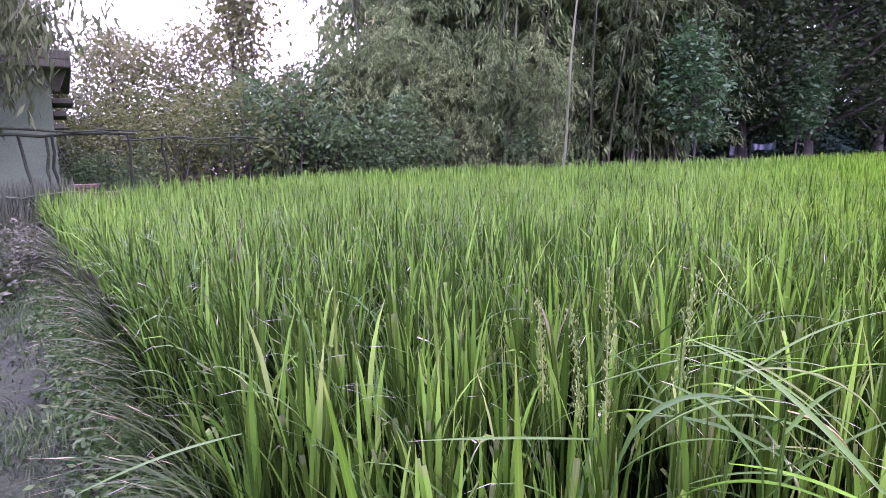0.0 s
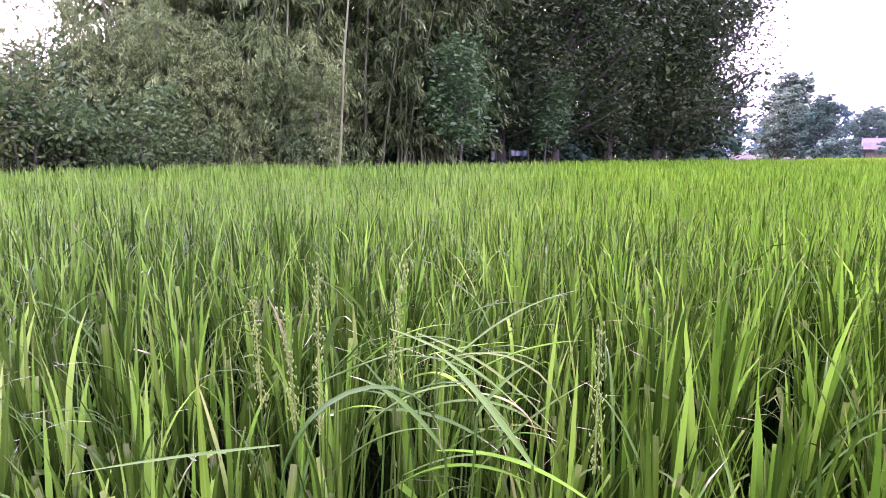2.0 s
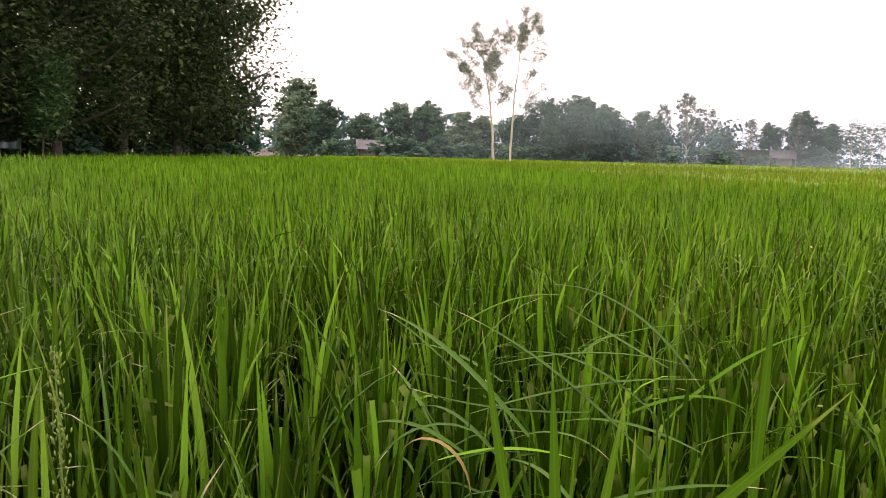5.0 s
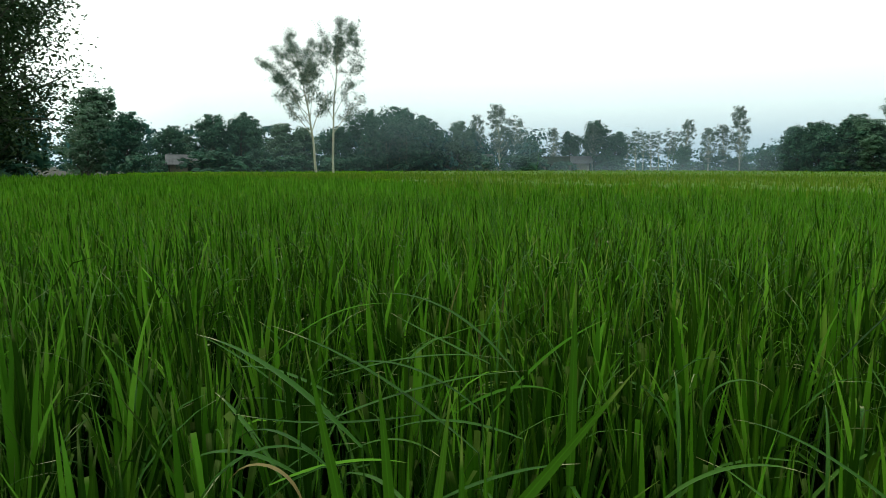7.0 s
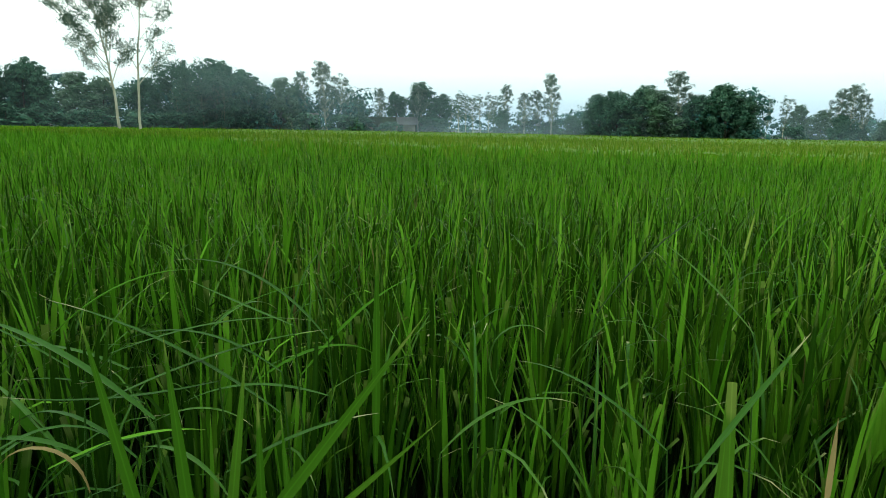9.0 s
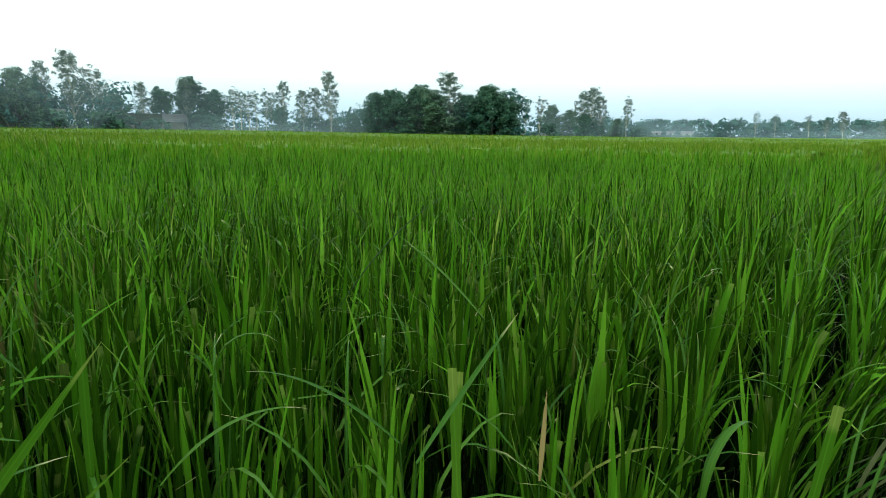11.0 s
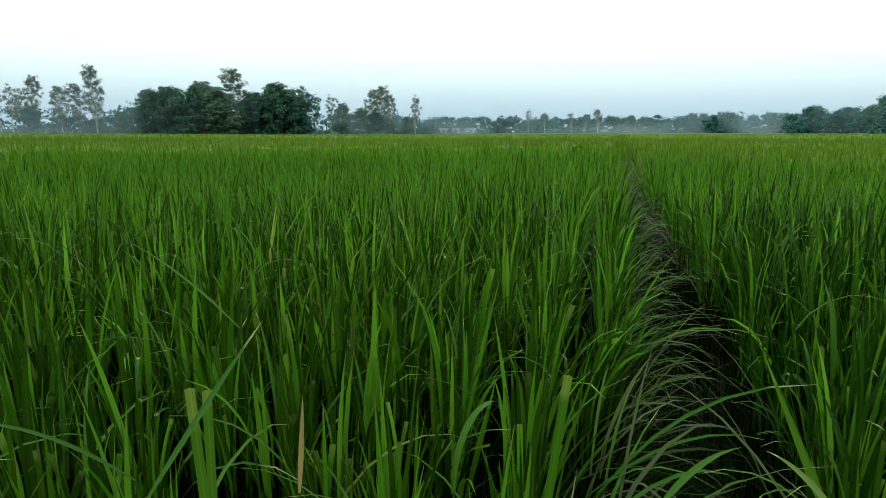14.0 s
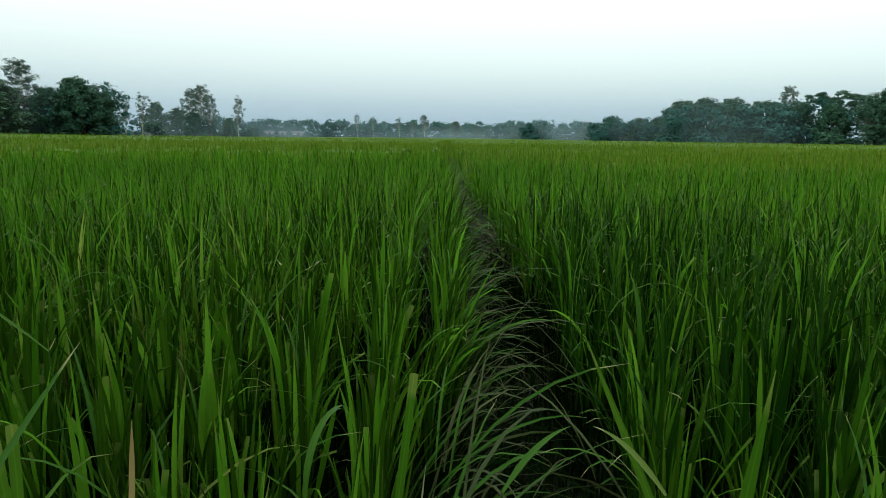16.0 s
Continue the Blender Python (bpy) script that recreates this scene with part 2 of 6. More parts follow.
# gum leaves: grey-green of their own, with distance haze mixed in
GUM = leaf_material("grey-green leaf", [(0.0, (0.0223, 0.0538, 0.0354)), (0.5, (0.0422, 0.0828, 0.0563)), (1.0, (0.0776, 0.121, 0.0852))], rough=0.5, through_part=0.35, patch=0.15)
BUSH_LEAF = leaf_material("yellow-green bush leaf", [(0.0, (0.0196, 0.0359, 0.00727)), (0.4, (0.0448, 0.0718, 0.0159)), (0.8, (0.0899, 0.12, 0.0319)), (1.0, (0.157, 0.167, 0.0591))], rough=0.45, spec=0.1, through_part=0.35, patch=0.8)
HANGING = leaf_material("long hanging leaf", [(0.0, (0.0187, 0.0359, 0.00982)), (0.5, (0.0401, 0.0661, 0.0208)), (1.0, (0.0858, 0.114, 0.0414))], rough=0.5, spec=0.1, through_part=0.3, patch=0.6)
YELLOWISH = leaf_material("thin yellow-green leaf", [(0.0, (0.0376, 0.0591, 0.0127)), (0.5, (0.0724, 0.0983, 0.0232)), (1.0, (0.138, 0.158, 0.0423))], rough=0.5, through_part=0.4, patch=0.4)
BARK = rough_material("grey-brown bark", [(0.2, (0.0175, 0.0175, 0.0126)), (0.6, (0.0385, 0.0399, 0.0294)), (0.9, (0.0665, 0.07, 0.0542))], 4, 30, stretch=(1, 1, 0.25))
PALE_BARK = rough_material("pale smooth bark", [(0.2, (0.152, 0.15, 0.105)), (0.55, (0.268, 0.279, 0.204)), (0.9, (0.361, 0.388, 0.298))], 2, 14, rough=0.7, bump=0.2, stretch=(1, 1, 0.3))
GREY_BARK = rough_material("grey slender bark", [(0.2, (0.0533, 0.0698, 0.0326)), (0.55, (0.0953, 0.126, 0.0595)), (0.9, (0.138, 0.182, 0.0893))], 2, 14, rough=0.8, bump=0.2, stretch=(1, 1, 0.3))
CULM = rough_material("bamboo culm", [(0.2, (0.0246, 0.0347, 0.0141)), (0.6, (0.0546, 0.0696, 0.031)), (0.9, (0.104, 0.12, 0.0618))], 2, 20, rough=0.5, bump=0.15, stretch=(1, 1, 0.4), spec=0.4)
POLE_WOOD = rough_material("weathered pole", [(0.2, (0.00423, 0.0072, 0.00227)), (0.6, (0.0105, 0.0184, 0.00599)), (0.9, (0.0253, 0.0444, 0.015))], 5, 40, stretch=(1, 1, 1))
SOIL = rough_material("damp soil and stubble", [(0.2, (0.0048, 0.0048, 0.0027)), (0.5, (0.009, 0.0096, 0.00486)), (0.75, (0.0132, 0.0168, 0.00648)), (0.95, (0.027, 0.0288, 0.014))], 0.6, 14, rough=0.95, bump=0.8)
PATH_DIRT = rough_material("trodden grey dirt", [(0.2, (0.003, 0.00729, 0.00128)), (0.5, (0.00622, 0.0144, 0.00256)), (0.9, (0.0125, 0.0282, 0.00505))], 2.2, 30, rough=0.95, bump=0.9)
PLASTER = rough_material("grey lime plaster", [(0.2, (0.0361, 0.0618, 0.032)), (0.5, (0.0579, 0.0935, 0.0482)), (0.9, (0.0854, 0.13, 0.0675))], 1.3, 22, rough=0.9, bump=0.2)
CONCRETE = rough_material("stained concrete", [(0.2, (0.0226, 0.026, 0.0145)), (0.5, (0.045, 0.0531, 0.0298)), (0.9, (0.0853, 0.101, 0.0581))], 2, 25, rough=0.9, bump=0.3)
IRON = rough_material("rusted iron", [(0.2, (0.05, 0.035, 0.03)), (0.6, (0.11, 0.075, 0.06)), (0.9, (0.2, 0.15, 0.12))], 6, 40, rough=0.7, metal=0.4)
DARK = rough_material("dark interior", [(0.2, (0.02, 0.02, 0.02)), (0.9, (0.05, 0.05, 0.05))], 2, 20)
TIN = rough_material("weathered tin sheet", [(0.2, (0.0432, 0.045, 0.0468)), (0.5, (0.0792, 0.0828, 0.0864)), (0.9, (0.13, 0.133, 0.137))], 1.2, 9, rough=0.5, bump=0.2, metal=0.3, spec=0.4)
MUD_WALL = rough_material("mud wall", [(0.2, (0.072, 0.0672, 0.045)), (0.5, (0.12, 0.114, 0.078)), (0.9, (0.174, 0.168, 0.12))], 1.5, 16)
WHITEWASH = rough_material("whitewashed wall", [(0.2, (0.118, 0.126, 0.107)), (0.6, (0.195, 0.207, 0.174)), (0.9, (0.288, 0.306, 0.261))], 0.8, 10)
BRICK = rough_material("red-brown brick", [(0.2, (0.0269, 0.0216, 0.0121)), (0.6, (0.048, 0.0384, 0.0207)), (0.9, (0.0768, 0.0672, 0.038))], 6, 40)
REED = rough_material("dry reed", [(0.2, (0.0219, 0.0315, 0.0152)), (0.5, (0.0417, 0.0592, 0.0297)), (0.9, (0.0754, 0.104, 0.0545))], 4, 40, stretch=(1, 1, 0.2))
TARP = rough_material("blue plastic sheet", [(0.2, (0.008, 0.02, 0.024)), (0.6, (0.014, 0.031, 0.0352)), (0.9, (0.028, 0.05, 0.048))], 2, 14, rough=0.4, spec=0.5, bump=0.2)
CLOTH = rough_material("pale cloth", [(0.2, (0.0306, 0.0378, 0.0342)), (0.6, (0.0452, 0.056, 0.0504)), (0.9, (0.0612, 0.0736, 0.0668))], 2, 20)

# ---- helpers for building ----
rng = np.random.default_rng(7)
TURN = radians(34.3)
U, V = np.array([-math.sin(TURN), math.cos(TURN)]), np.array([math.cos(TURN), math.sin(TURN)])


def uv(u, v):
    """Place on the plan: u along the path, v to its field side."""
    return U[0] * u + V[0] * v, U[1] * u + V[1] * v


def at(bearing, d):
    return -math.sin(radians(bearing)) * d, math.cos(radians(bearing)) * d


def mesh_of(name, verts, faces, material, coords=None, smooth=True):
    """A mesh from numpy arrays; faces: (n, 3) or (n, 4), or a list of such arrays."""
    me = bpy.data.meshes.new(name)
    fs = faces if isinstance(faces, list) else [faces]
    me.vertices.add(len(verts))
    me.vertices.foreach_set("co", np.asarray(verts, np.float32).ravel())
    loops = np.concatenate([f.ravel() for f in fs]).astype(np.int32)
    sizes = np.concatenate([np.full(len(f), f.shape[1]) for f in fs])
    me.loops.add(len(loops))
    me.loops.foreach_set("vertex_index", loops)
    me.polygons.add(len(sizes))
    me.polygons.foreach_set("loop_start", np.concatenate([[0], np.cumsum(sizes)[:-1]]).astype(np.int32))
    me.polygons.foreach_set("use_smooth", np.full(len(sizes), smooth))
    if coords is not None:
        layer = me.uv_layers.new(name="UVMap")
        layer.data.foreach_set("uv", np.asarray(coords, np.float32)[loops].ravel())
    me.materials.append(material)
    me.update(calc_edges=True)
    return me


def piece(name, me, parent=None, label="", m=None):
    ob = new(name, me)
    if parent is not None:
        ob.parent = parent
    if m is not None:
        ob.matrix_basis = m
    return tagged(ob, label)


def thing(name, m, label, category, group="", kind="", data=None):
    ob = new(name, data)
    ob.matrix_basis = m
    return tagged(ob, label, category, group, kind)


def part(name, bm, material, parent, label="", smooth=False):
    me = bpy.data.meshes.new(name)
    bm.to_mesh(me)
    bm.free()
    me.materials.append(material)
    for f in me.polygons:
        f.use_smooth = smooth
    return piece(name, me, parent, label)


def box_bm(x0, x1, y0, y1, z0, z1, bevel=0.01, bm=None):
    bm = bm or bmesh.new()
    got = bmesh.ops.create_cube(bm, size=1, matrix=Matrix.Translation(((x0 + x1) / 2, (y0 + y1) / 2, (z0 + z1) / 2)) @ Matrix.Diagonal((x1 - x0, y1 - y0, z1 - z0, 1)))
    if bevel:
        edges = list({e for v in got["verts"] for e in v.link_edges})
        bmesh.ops.bevel(bm, geom=edges, offset=bevel, segments=1, affect="EDGES")
    return bm


def tube(points, radii, sides=7):
    """Tapered tube through points: vertices and quads, closed at its end."""
    pts = np.asarray(points, float)
    rad = np.asarray(radii, float)
    d = np.gradient(pts, axis=0)
    d /= np.linalg.norm(d, axis=1, keepdims=True) + 1e-9
    ref = np.array([1.0, 0.13, 0.0]) if abs(d[:, 2]).mean() > 0.5 else np.array([0.0, 0.1, 1.0])
    a = np.cross(d, ref)
    a /= np.linalg.norm(a, axis=1, keepdims=True) + 1e-9
    b = np.cross(d, a)
    ang = np.linspace(0, 2 * np.pi, sides, endpoint=False)
    ring = pts[:, None] + rad[:, None, None] * (np.cos(ang)[None, :, None] * a[:, None] + np.sin(ang)[None, :, None] * b[:, None])
    v = ring.reshape(-1, 3)
    i = np.arange(len(pts) - 1)[:, None] * sides
    j = np.arange(sides)[None]
    k = (j + 1) % sides
    f = np.stack([i + j, i + k, i + sides + k, i + sides + j], -1).reshape(-1, 4)
    return v, f


def joined(chunks):
    """Several (vertices, quads) as one."""
    vs, fs, o = [], [], 0
    for v, f in chunks:
        vs.append(v)
        fs.append(f + o)
        o += len(v)
    return np.concatenate(vs), np.concatenate(fs)


def blades(root, bearing, length, lean, bend, width, segs=5, fold=False, power=1.6, twist=0.0, blunt=None):
    """Many grass blades at once: each rises from its root, leans and arches over by lean and bend (radians) towards its bearing."""
    n = len(root)
    s = np.linspace(0, 1, segs + 1)
    theta = lean[:, None] + bend[:, None] * s[None] ** power
    mid = (theta[:, 1:] + theta[:, :-1]) / 2
    step = (length / segs)[:, None]
    out = np.concatenate([np.zeros((n, 1)), np.cumsum(np.sin(mid) * step, 1)], 1)
    up = np.concatenate([np.zeros((n, 1)), np.cumsum(np.cos(mid) * step, 1)], 1)
    dx, dy = np.cos(bearing), np.sin(bearing)
    c = np.stack([root[:, :1] + out * dx[:, None], root[:, 1:2] + out * dy[:, None], root[:, 2:3] + up], -1)
    prof = np.minimum(1, 0.45 + 2.2 * s) * (1 - np.maximum(0, (s - 0.45) / 0.55) ** 1.7)
    prof[-1] = 0.04
    w = width[:, None] * prof[None] / 2
    if blunt is not None:
        w = np.where(blunt[:, None], width[:, None] * np.minimum(1, 0.45 + 2.2 * s)[None] / 2, w)
    tw = np.asarray(twist) * np.ones(n)
    tw = tw[:, None] * s[None]
    nx, nz = -np.cos(theta), np.sin(theta)
    side = np.stack([-dy[:, None] * np.cos(tw) + nx * dx[:, None] * np.sin(tw), dx[:, None] * np.cos(tw) + nx * dy[:, None] * np.sin(tw), nz * np.sin(tw)], -1)
    if fold:
        sag = np.stack([nx * dx[:, None], nx * dy[:, None], nz], -1) * (w * 0.45)[..., None]
        rows = np.stack([c - side * w[..., None], c - sag, c + side * w[..., None]], 2)
        k = 3
    else:
        rows = np.stack([c - side * w[..., None], c + side * w[..., None]], 2)
        k = 2
    v = rows.reshape(-1, 3)
    base = (np.arange(n) * (segs + 1) * k)[:, None, None]
    i = (np.arange(segs) * k)[None, :, None]
    j = np.arange(k - 1)[None, None]
    q = base + i + j
    f = np.stack([q, q + 1, q + k + 1, q + k], -1).reshape(-1, 4)
    uu = np.broadcast_to(np.linspace(0, 1, k)[None, None], (n, segs + 1, k))
    vv = np.broadcast_to(s[None, :, None], (n, segs + 1, k))
    return v, f, np.stack([uu, vv], -1).reshape(-1, 2)


def foliage(centers, length, width, droop=0.3, r=rng):
    """A leaf (a small folded rhomb) at each centre."""
    n = len(centers)
    d = r.normal(size=(n, 3))
    d[:, 2] = d[:, 2] * 0.6 - droop
    d /= np.linalg.norm(d, axis=1, keepdims=True)
    s = np.cross(d, r.normal(size=(n, 3)))
    s /= np.linalg.norm(s, axis=1, keepdims=True) + 1e-9
    k = np.exp(r.normal(size=(n, 1)) * 0.25)
    a = centers
    v = np.stack([a, a + d * length * k * 0.45 + s * width * k / 2, a + d * length * k, a + d * length * k * 0.45 - s * width * k / 2], 1).reshape(-1, 3)
    i = np.arange(n)[:, None] * 4
    return v, (i + np.arange(4)[None])


RISE = at(-45, 0.009)


def rise(x, y):
    """Tilts the land up very gently towards the far tree line, to fit the camera's view."""
    return np.maximum(0.0, x * RISE[0] + y * RISE[1] - 0.07)


def ground_height(x, y):
    """Paddies lie a little below the bund; the homestead's yard a little above."""
    u, v = x * U[0] + y * U[1], x * V[0] + y * V[1]
    left, right = edge_left(u), edge_right(u)
    h = np.where((v < left + 0.05) & (v > right - 0.05), 0.0, -0.12)
    d = np.hypot(x, y)
    lim = field_limit(bearing_of(x, y))
    yard = np.clip((d - lim) / 3.0, 0, 1)
    return np.where(v > left, h * (1 - yard) + 0.25 * yard, h) + rise(x, y)


def bearing_of(x, y):
    """Degrees, 0 straight ahead at the start, falling to the right, from 60 down to -300."""
    b = np.degrees(np.arctan2(-x, y))
    return np.where(b > 60, b - 360, b)


LIMIT_B = [-300, -215, -200, -185, -165, -150, -140, -128, -115, -95, -80, -70, -62, -55, -51.5, -50, -41, -30, -20, -12, 0, 8, 16, 25, 33, 60]
LIMIT_D = [90, 90, 100, 110, 150, 240, 260, 130, 100, 104, 84, 76, 72, 70, 60, 45, 37, 28, 24, 22.5, 21.5, 20.5, 17.5, 14.3, 14.0, 14]


def field_limit(b):
    return np.interp(b, LIMIT_B, LIMIT_D)


def edge_left(u):
    return np.interp(u, [-60, -9.5, -6, -3, -1.2, 0.8, 2.0, 3.2, 6.0, 12.0, 60], [-0.55, -0.20, -0.12, -0.08, 0.0, 0.26, 0.36, 0.42, 0.50, 0.56, 0.56])


def edge_right(u):
    return np.interp(u, [-60, -9.5, -6, -3, -1.5, -0.6, 0.0, 1.5, 60], [-0.70, -0.43, -0.50, -0.56, -0.53, -0.56, -0.95, -1.25, -1.6])


CROSS_A, CROSS_B = np.array(at(-72, 26)), np.array(at(-146.5, 21))


def cross_side(x, y):
    """Signed distance to the bund that crosses the fields; positive beyond it."""
    d = (CROSS_B - CROSS_A) / np.linalg.norm(CROSS_B - CROSS_A)
    return -((x - CROSS_A[0]) * d[1] - (y - CROSS_A[1]) * d[0])


def ripening(x, y):
    """The fields that are turning yellow: beyond the cross bund, and the far part of the one beyond the long bund."""
    u, v = x * U[0] + y * U[1], x * V[0] + y * V[1]
    return (cross_side(x, y) > 0) | ((v < edge_right(u)) & (np.hypot(x, y) > 13 + 4 * np.sin(x * 7.3 + y * 3.1) * np.sin(y * 9.7)))


# ---- ground ----
radii = np.concatenate([np.arange(0.0, 6, 0.12), np.geomspace(6, 2500, 90)])
angles = np.linspace(0, 2 * np.pi, 241)[:-1]
gx, gy = radii[:, None] * np.cos(angles)[None], radii[:, None] * np.sin(angles)[None]
gz = ground_height(gx, gy) + 0.02 * np.sin(gx * 3.1 + 1) * np.cos(gy * 2.7)
gi = np.arange(len(radii) - 1)[:, None] * 240
gj = np.arange(240)[None]
gk = (gj + 1) % 240
ground = piece("ground", mesh_of("ground", np.stack([gx, gy, gz], -1).reshape(-1, 3), np.stack([gi + gj, gi + 240 + gj, gi + 240 + gk, gi + gk], -1).reshape(-1, 4), SOIL))
tagged(ground, "damp brown paddy soil with stubble and weeds", "ground", kind="structure")

# trodden path along the field's edge, and the narrow bund that carries it on
pu = np.linspace(-0.6, 15, 260)
pv = np.linspace(0, 1, 16)
lo = np.where(pu > 0.4, np.maximum(edge_right(pu), -1.15), edge_right(pu) + 0.06)
hi = edge_left(pu) - 0.05
vv = lo[:, None] + (hi - lo)[:, None] * pv[None]
uu = np.broadcast_to(pu[:, None], vv.shape)
px, py = uv(uu, vv)
pz = 0.035 + 0.03 * np.sin(uu * 2.3) * np.sin(vv * 4 + uu) + 0.012 * np.sin(uu * 17) * np.sin(vv * 23) - 0.06 * (2 * pv[None] - 1) ** 6
ii = np.arange(259)[:, None] * 16
jj = np.arange(15)[None]
path = piece("path", mesh_of("path", np.stack([px, py, pz], -1).reshape(-1, 3), np.stack([ii + jj, ii + jj + 1, ii + 17 + jj, ii + 16 + jj], -1).reshape(-1, 4), PATH_DIRT))
tagged(path, "narrow trodden dirt path of grey soil beside the rice", "path", kind="structure")

# ---- rice ----


def in_field(x, y, grow=0.0):
    u, v = x * U[0] + y * U[1], x * V[0] + y * V[1]
    d, b = np.hypot(x, y), bearing_of(x, y)
    main = (v > edge_left(u) + grow) & (d < field_limit(b) - 0.4)
    other = (v < edge_right(u) - grow) & (u < -0.45) & (d < field_limit(b) - 0.4)
    c = cross_side(x, y)
    gap = (np.abs(c) < 0.14) & (v > -0.3)
    return (main | other) & ~gap


def hills(spacing, r0, r1, b0=-235.0, b1=45.0):
    n = int(r1 / spacing) + 1
    a = np.arange(-n, n + 1) * spacing
    u, v = [g.ravel() for g in np.meshgrid(a, a)]
    u = u + rng.uniform(-0.28, 0.28, len(u)) * spacing
    v = v + rng.uniform(-0.28, 0.28, len(v)) * spacing
    x, y = uv(u, v)
    d, b = np.hypot(x, y), bearing_of(x, y)
    k = (d >= r0) & (d < r1) & (b > b0) & (b < b1) & in_field(x, y)
    return np.stack([x[k], y[k]], 1)


def stand_height(x, y):
    """Slow swells in the height of the stand; lowered round the camera and raised beyond the cross bund to fit its
    view.
    """
    return 1.0 + 0.05 * np.sin(x * 0.9 + 0.4 * y) + 0.04 * np.sin(y * 1.3 - 0.5 * x + 1) + np.where(cross_side(x, y) > 0, 0.12, 0.0) - 0.2 * (1 - np.clip((np.hypot(x, y) - 1.0) / 3.0, 0, 1)) ** 1.5


def rice_blades(xy, per, width, segs, fold=False, low=0.02, high=0.3, l0=0.62, l1=0.92, spread=0.05, arch=0.04, power=2.2, tilt=0.10, droop=0.27, cropped=0.03):
    """Leaves of many rice hills: nearly upright, some bent over; at the field's edge they fall outwards."""
    n = len(xy) * per
    c = np.repeat(xy, per, 0)
    ang, rad = rng.uniform(0, 2 * np.pi, n), spread * np.sqrt(rng.uniform(0, 1, n))
    root = np.stack([c[:, 0] + rad * np.cos(ang), c[:, 1] + rad * np.sin(ang), rng.uniform(low, high, n) + rise(c[:, 0], c[:, 1])], 1)
    tall = stand_height(c[:, 0], c[:, 1]) * np.repeat(rng.uniform(0.84, 1.1, len(xy)), per)
    length = rng.uniform(l0, l1, n) * tall
    lean = np.abs(rng.normal(tilt * 0.8, tilt, n))
    bend = np.minimum(rng.gamma(1.3, droop, n), 1.7)
    over = rng.uniform(0, 1, n) < arch
    bend = np.where(over, rng.uniform(0.9, 2.1, n), bend)
    length = np.where(over, length * 0.9, length)
    bearing = ang + rng.normal(0, 0.7, n)
    u, v = c[:, 0] * U[0] + c[:, 1] * U[1], c[:, 0] * V[0] + c[:, 1] * V[1]
    rim = np.exp(-np.maximum(v - edge_left(u), 0) / 0.2) * (v > edge_left(u))
    rim2 = np.exp(-np.maximum(edge_right(u) - v, 0) / 0.16) * (v < edge_right(u))
    outward = np.where(rim > rim2, math.atan2(-V[1], -V[0]), math.atan2(V[1], V[0]))
    strong = rng.uniform(0, 1, n) < np.maximum(rim, rim2 * 0.3) * 0.7
    bearing = np.where(strong, outward + rng.normal(0, 0.6, n), bearing)
    lean = np.where(strong, lean + rng.uniform(0.0, 0.3, n), lean)
    bend = np.where(strong, bend + rng.uniform(0.1, 0.65, n), bend)
    cut = rng.uniform(0, 1, n) < cropped
    length = np.where(cut, length * rng.uniform(0.6, 0.85, n), length)
    return blades(root, bearing, length, lean, bend, width * rng.uniform(0.7, 1.3, n), segs, fold, power, rng.normal(0, 0.35, n), cut)


def stuff(name, arrays, material, label, category):
    v, f, c = arrays
    return tagged(piece(name, mesh_of(name, v, f, material, c)), label, category, kind="stuff")


near = hills(0.19, 1.72, 2.6)
mid = hills(0.19, 2.6, 5.5)
further = hills(0.23, 5.5, 13)
ripe = ripening(further[:, 0], further[:, 1])
TALL = "tall green rice leaves standing close together in the paddy"
LOW = "short lower rice leaves inside the stand"
BENT = "pale rice leaves bent over across the stand"
# the long upright leaves, darker and paler copies mixed in each hill, more dark ones near the camera as painted shade;
# those of the field beyond the long bund are a deeper green, darkened near by in the same way
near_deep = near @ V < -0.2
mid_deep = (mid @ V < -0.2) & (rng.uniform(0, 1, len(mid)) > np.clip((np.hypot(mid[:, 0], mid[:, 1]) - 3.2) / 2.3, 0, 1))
for sel, number, mat in ((~near_deep, 14, RICE), (~near_deep, 8, RICE_LIT), (near_deep, 17, RICE_DEEP), (near_deep, 5, RICE_LIT)):
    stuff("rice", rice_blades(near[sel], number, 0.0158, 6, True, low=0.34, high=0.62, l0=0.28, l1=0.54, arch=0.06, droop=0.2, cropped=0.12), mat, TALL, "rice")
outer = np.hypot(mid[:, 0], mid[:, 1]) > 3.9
for sel, number, mat in ((~mid_deep & ~outer, 13, RICE), (~mid_deep & ~outer, 12, RICE_LIT), (~mid_deep & outer, 8, RICE), (~mid_deep & outer, 16, RICE_LIT), (mid_deep, 17, RICE_DEEP), (mid_deep, 8, RICE_LIT)):
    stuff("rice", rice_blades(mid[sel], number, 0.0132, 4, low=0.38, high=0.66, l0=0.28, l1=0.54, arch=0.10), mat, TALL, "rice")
for sel, number, mat, lab in ((~ripe, 3, RICE, TALL), (~ripe, 14, RICE_LIT, TALL), (ripe, 17, RICE_FAR, "yellow-green ripening rice further along the bund")):
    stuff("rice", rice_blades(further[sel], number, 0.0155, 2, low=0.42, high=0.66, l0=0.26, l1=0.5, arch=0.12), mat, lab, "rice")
# short lower leaves and stems that close the stand below, near black for the shade inside
stuff("rice", rice_blades(np.concatenate([near, mid]), 18, 0.014, 2, low=0.0, high=0.14, l0=0.25, l1=0.5, arch=0.3), SHADE_LEAF, LOW, "rice")
# leaves bent over across the others
stuff("rice", rice_blades(near, 4, 0.0075, 7, True, low=0.36, high=0.62, l0=0.38, l1=0.62, arch=1.0, power=1.7), RICE_SHEEN, BENT, "rice")
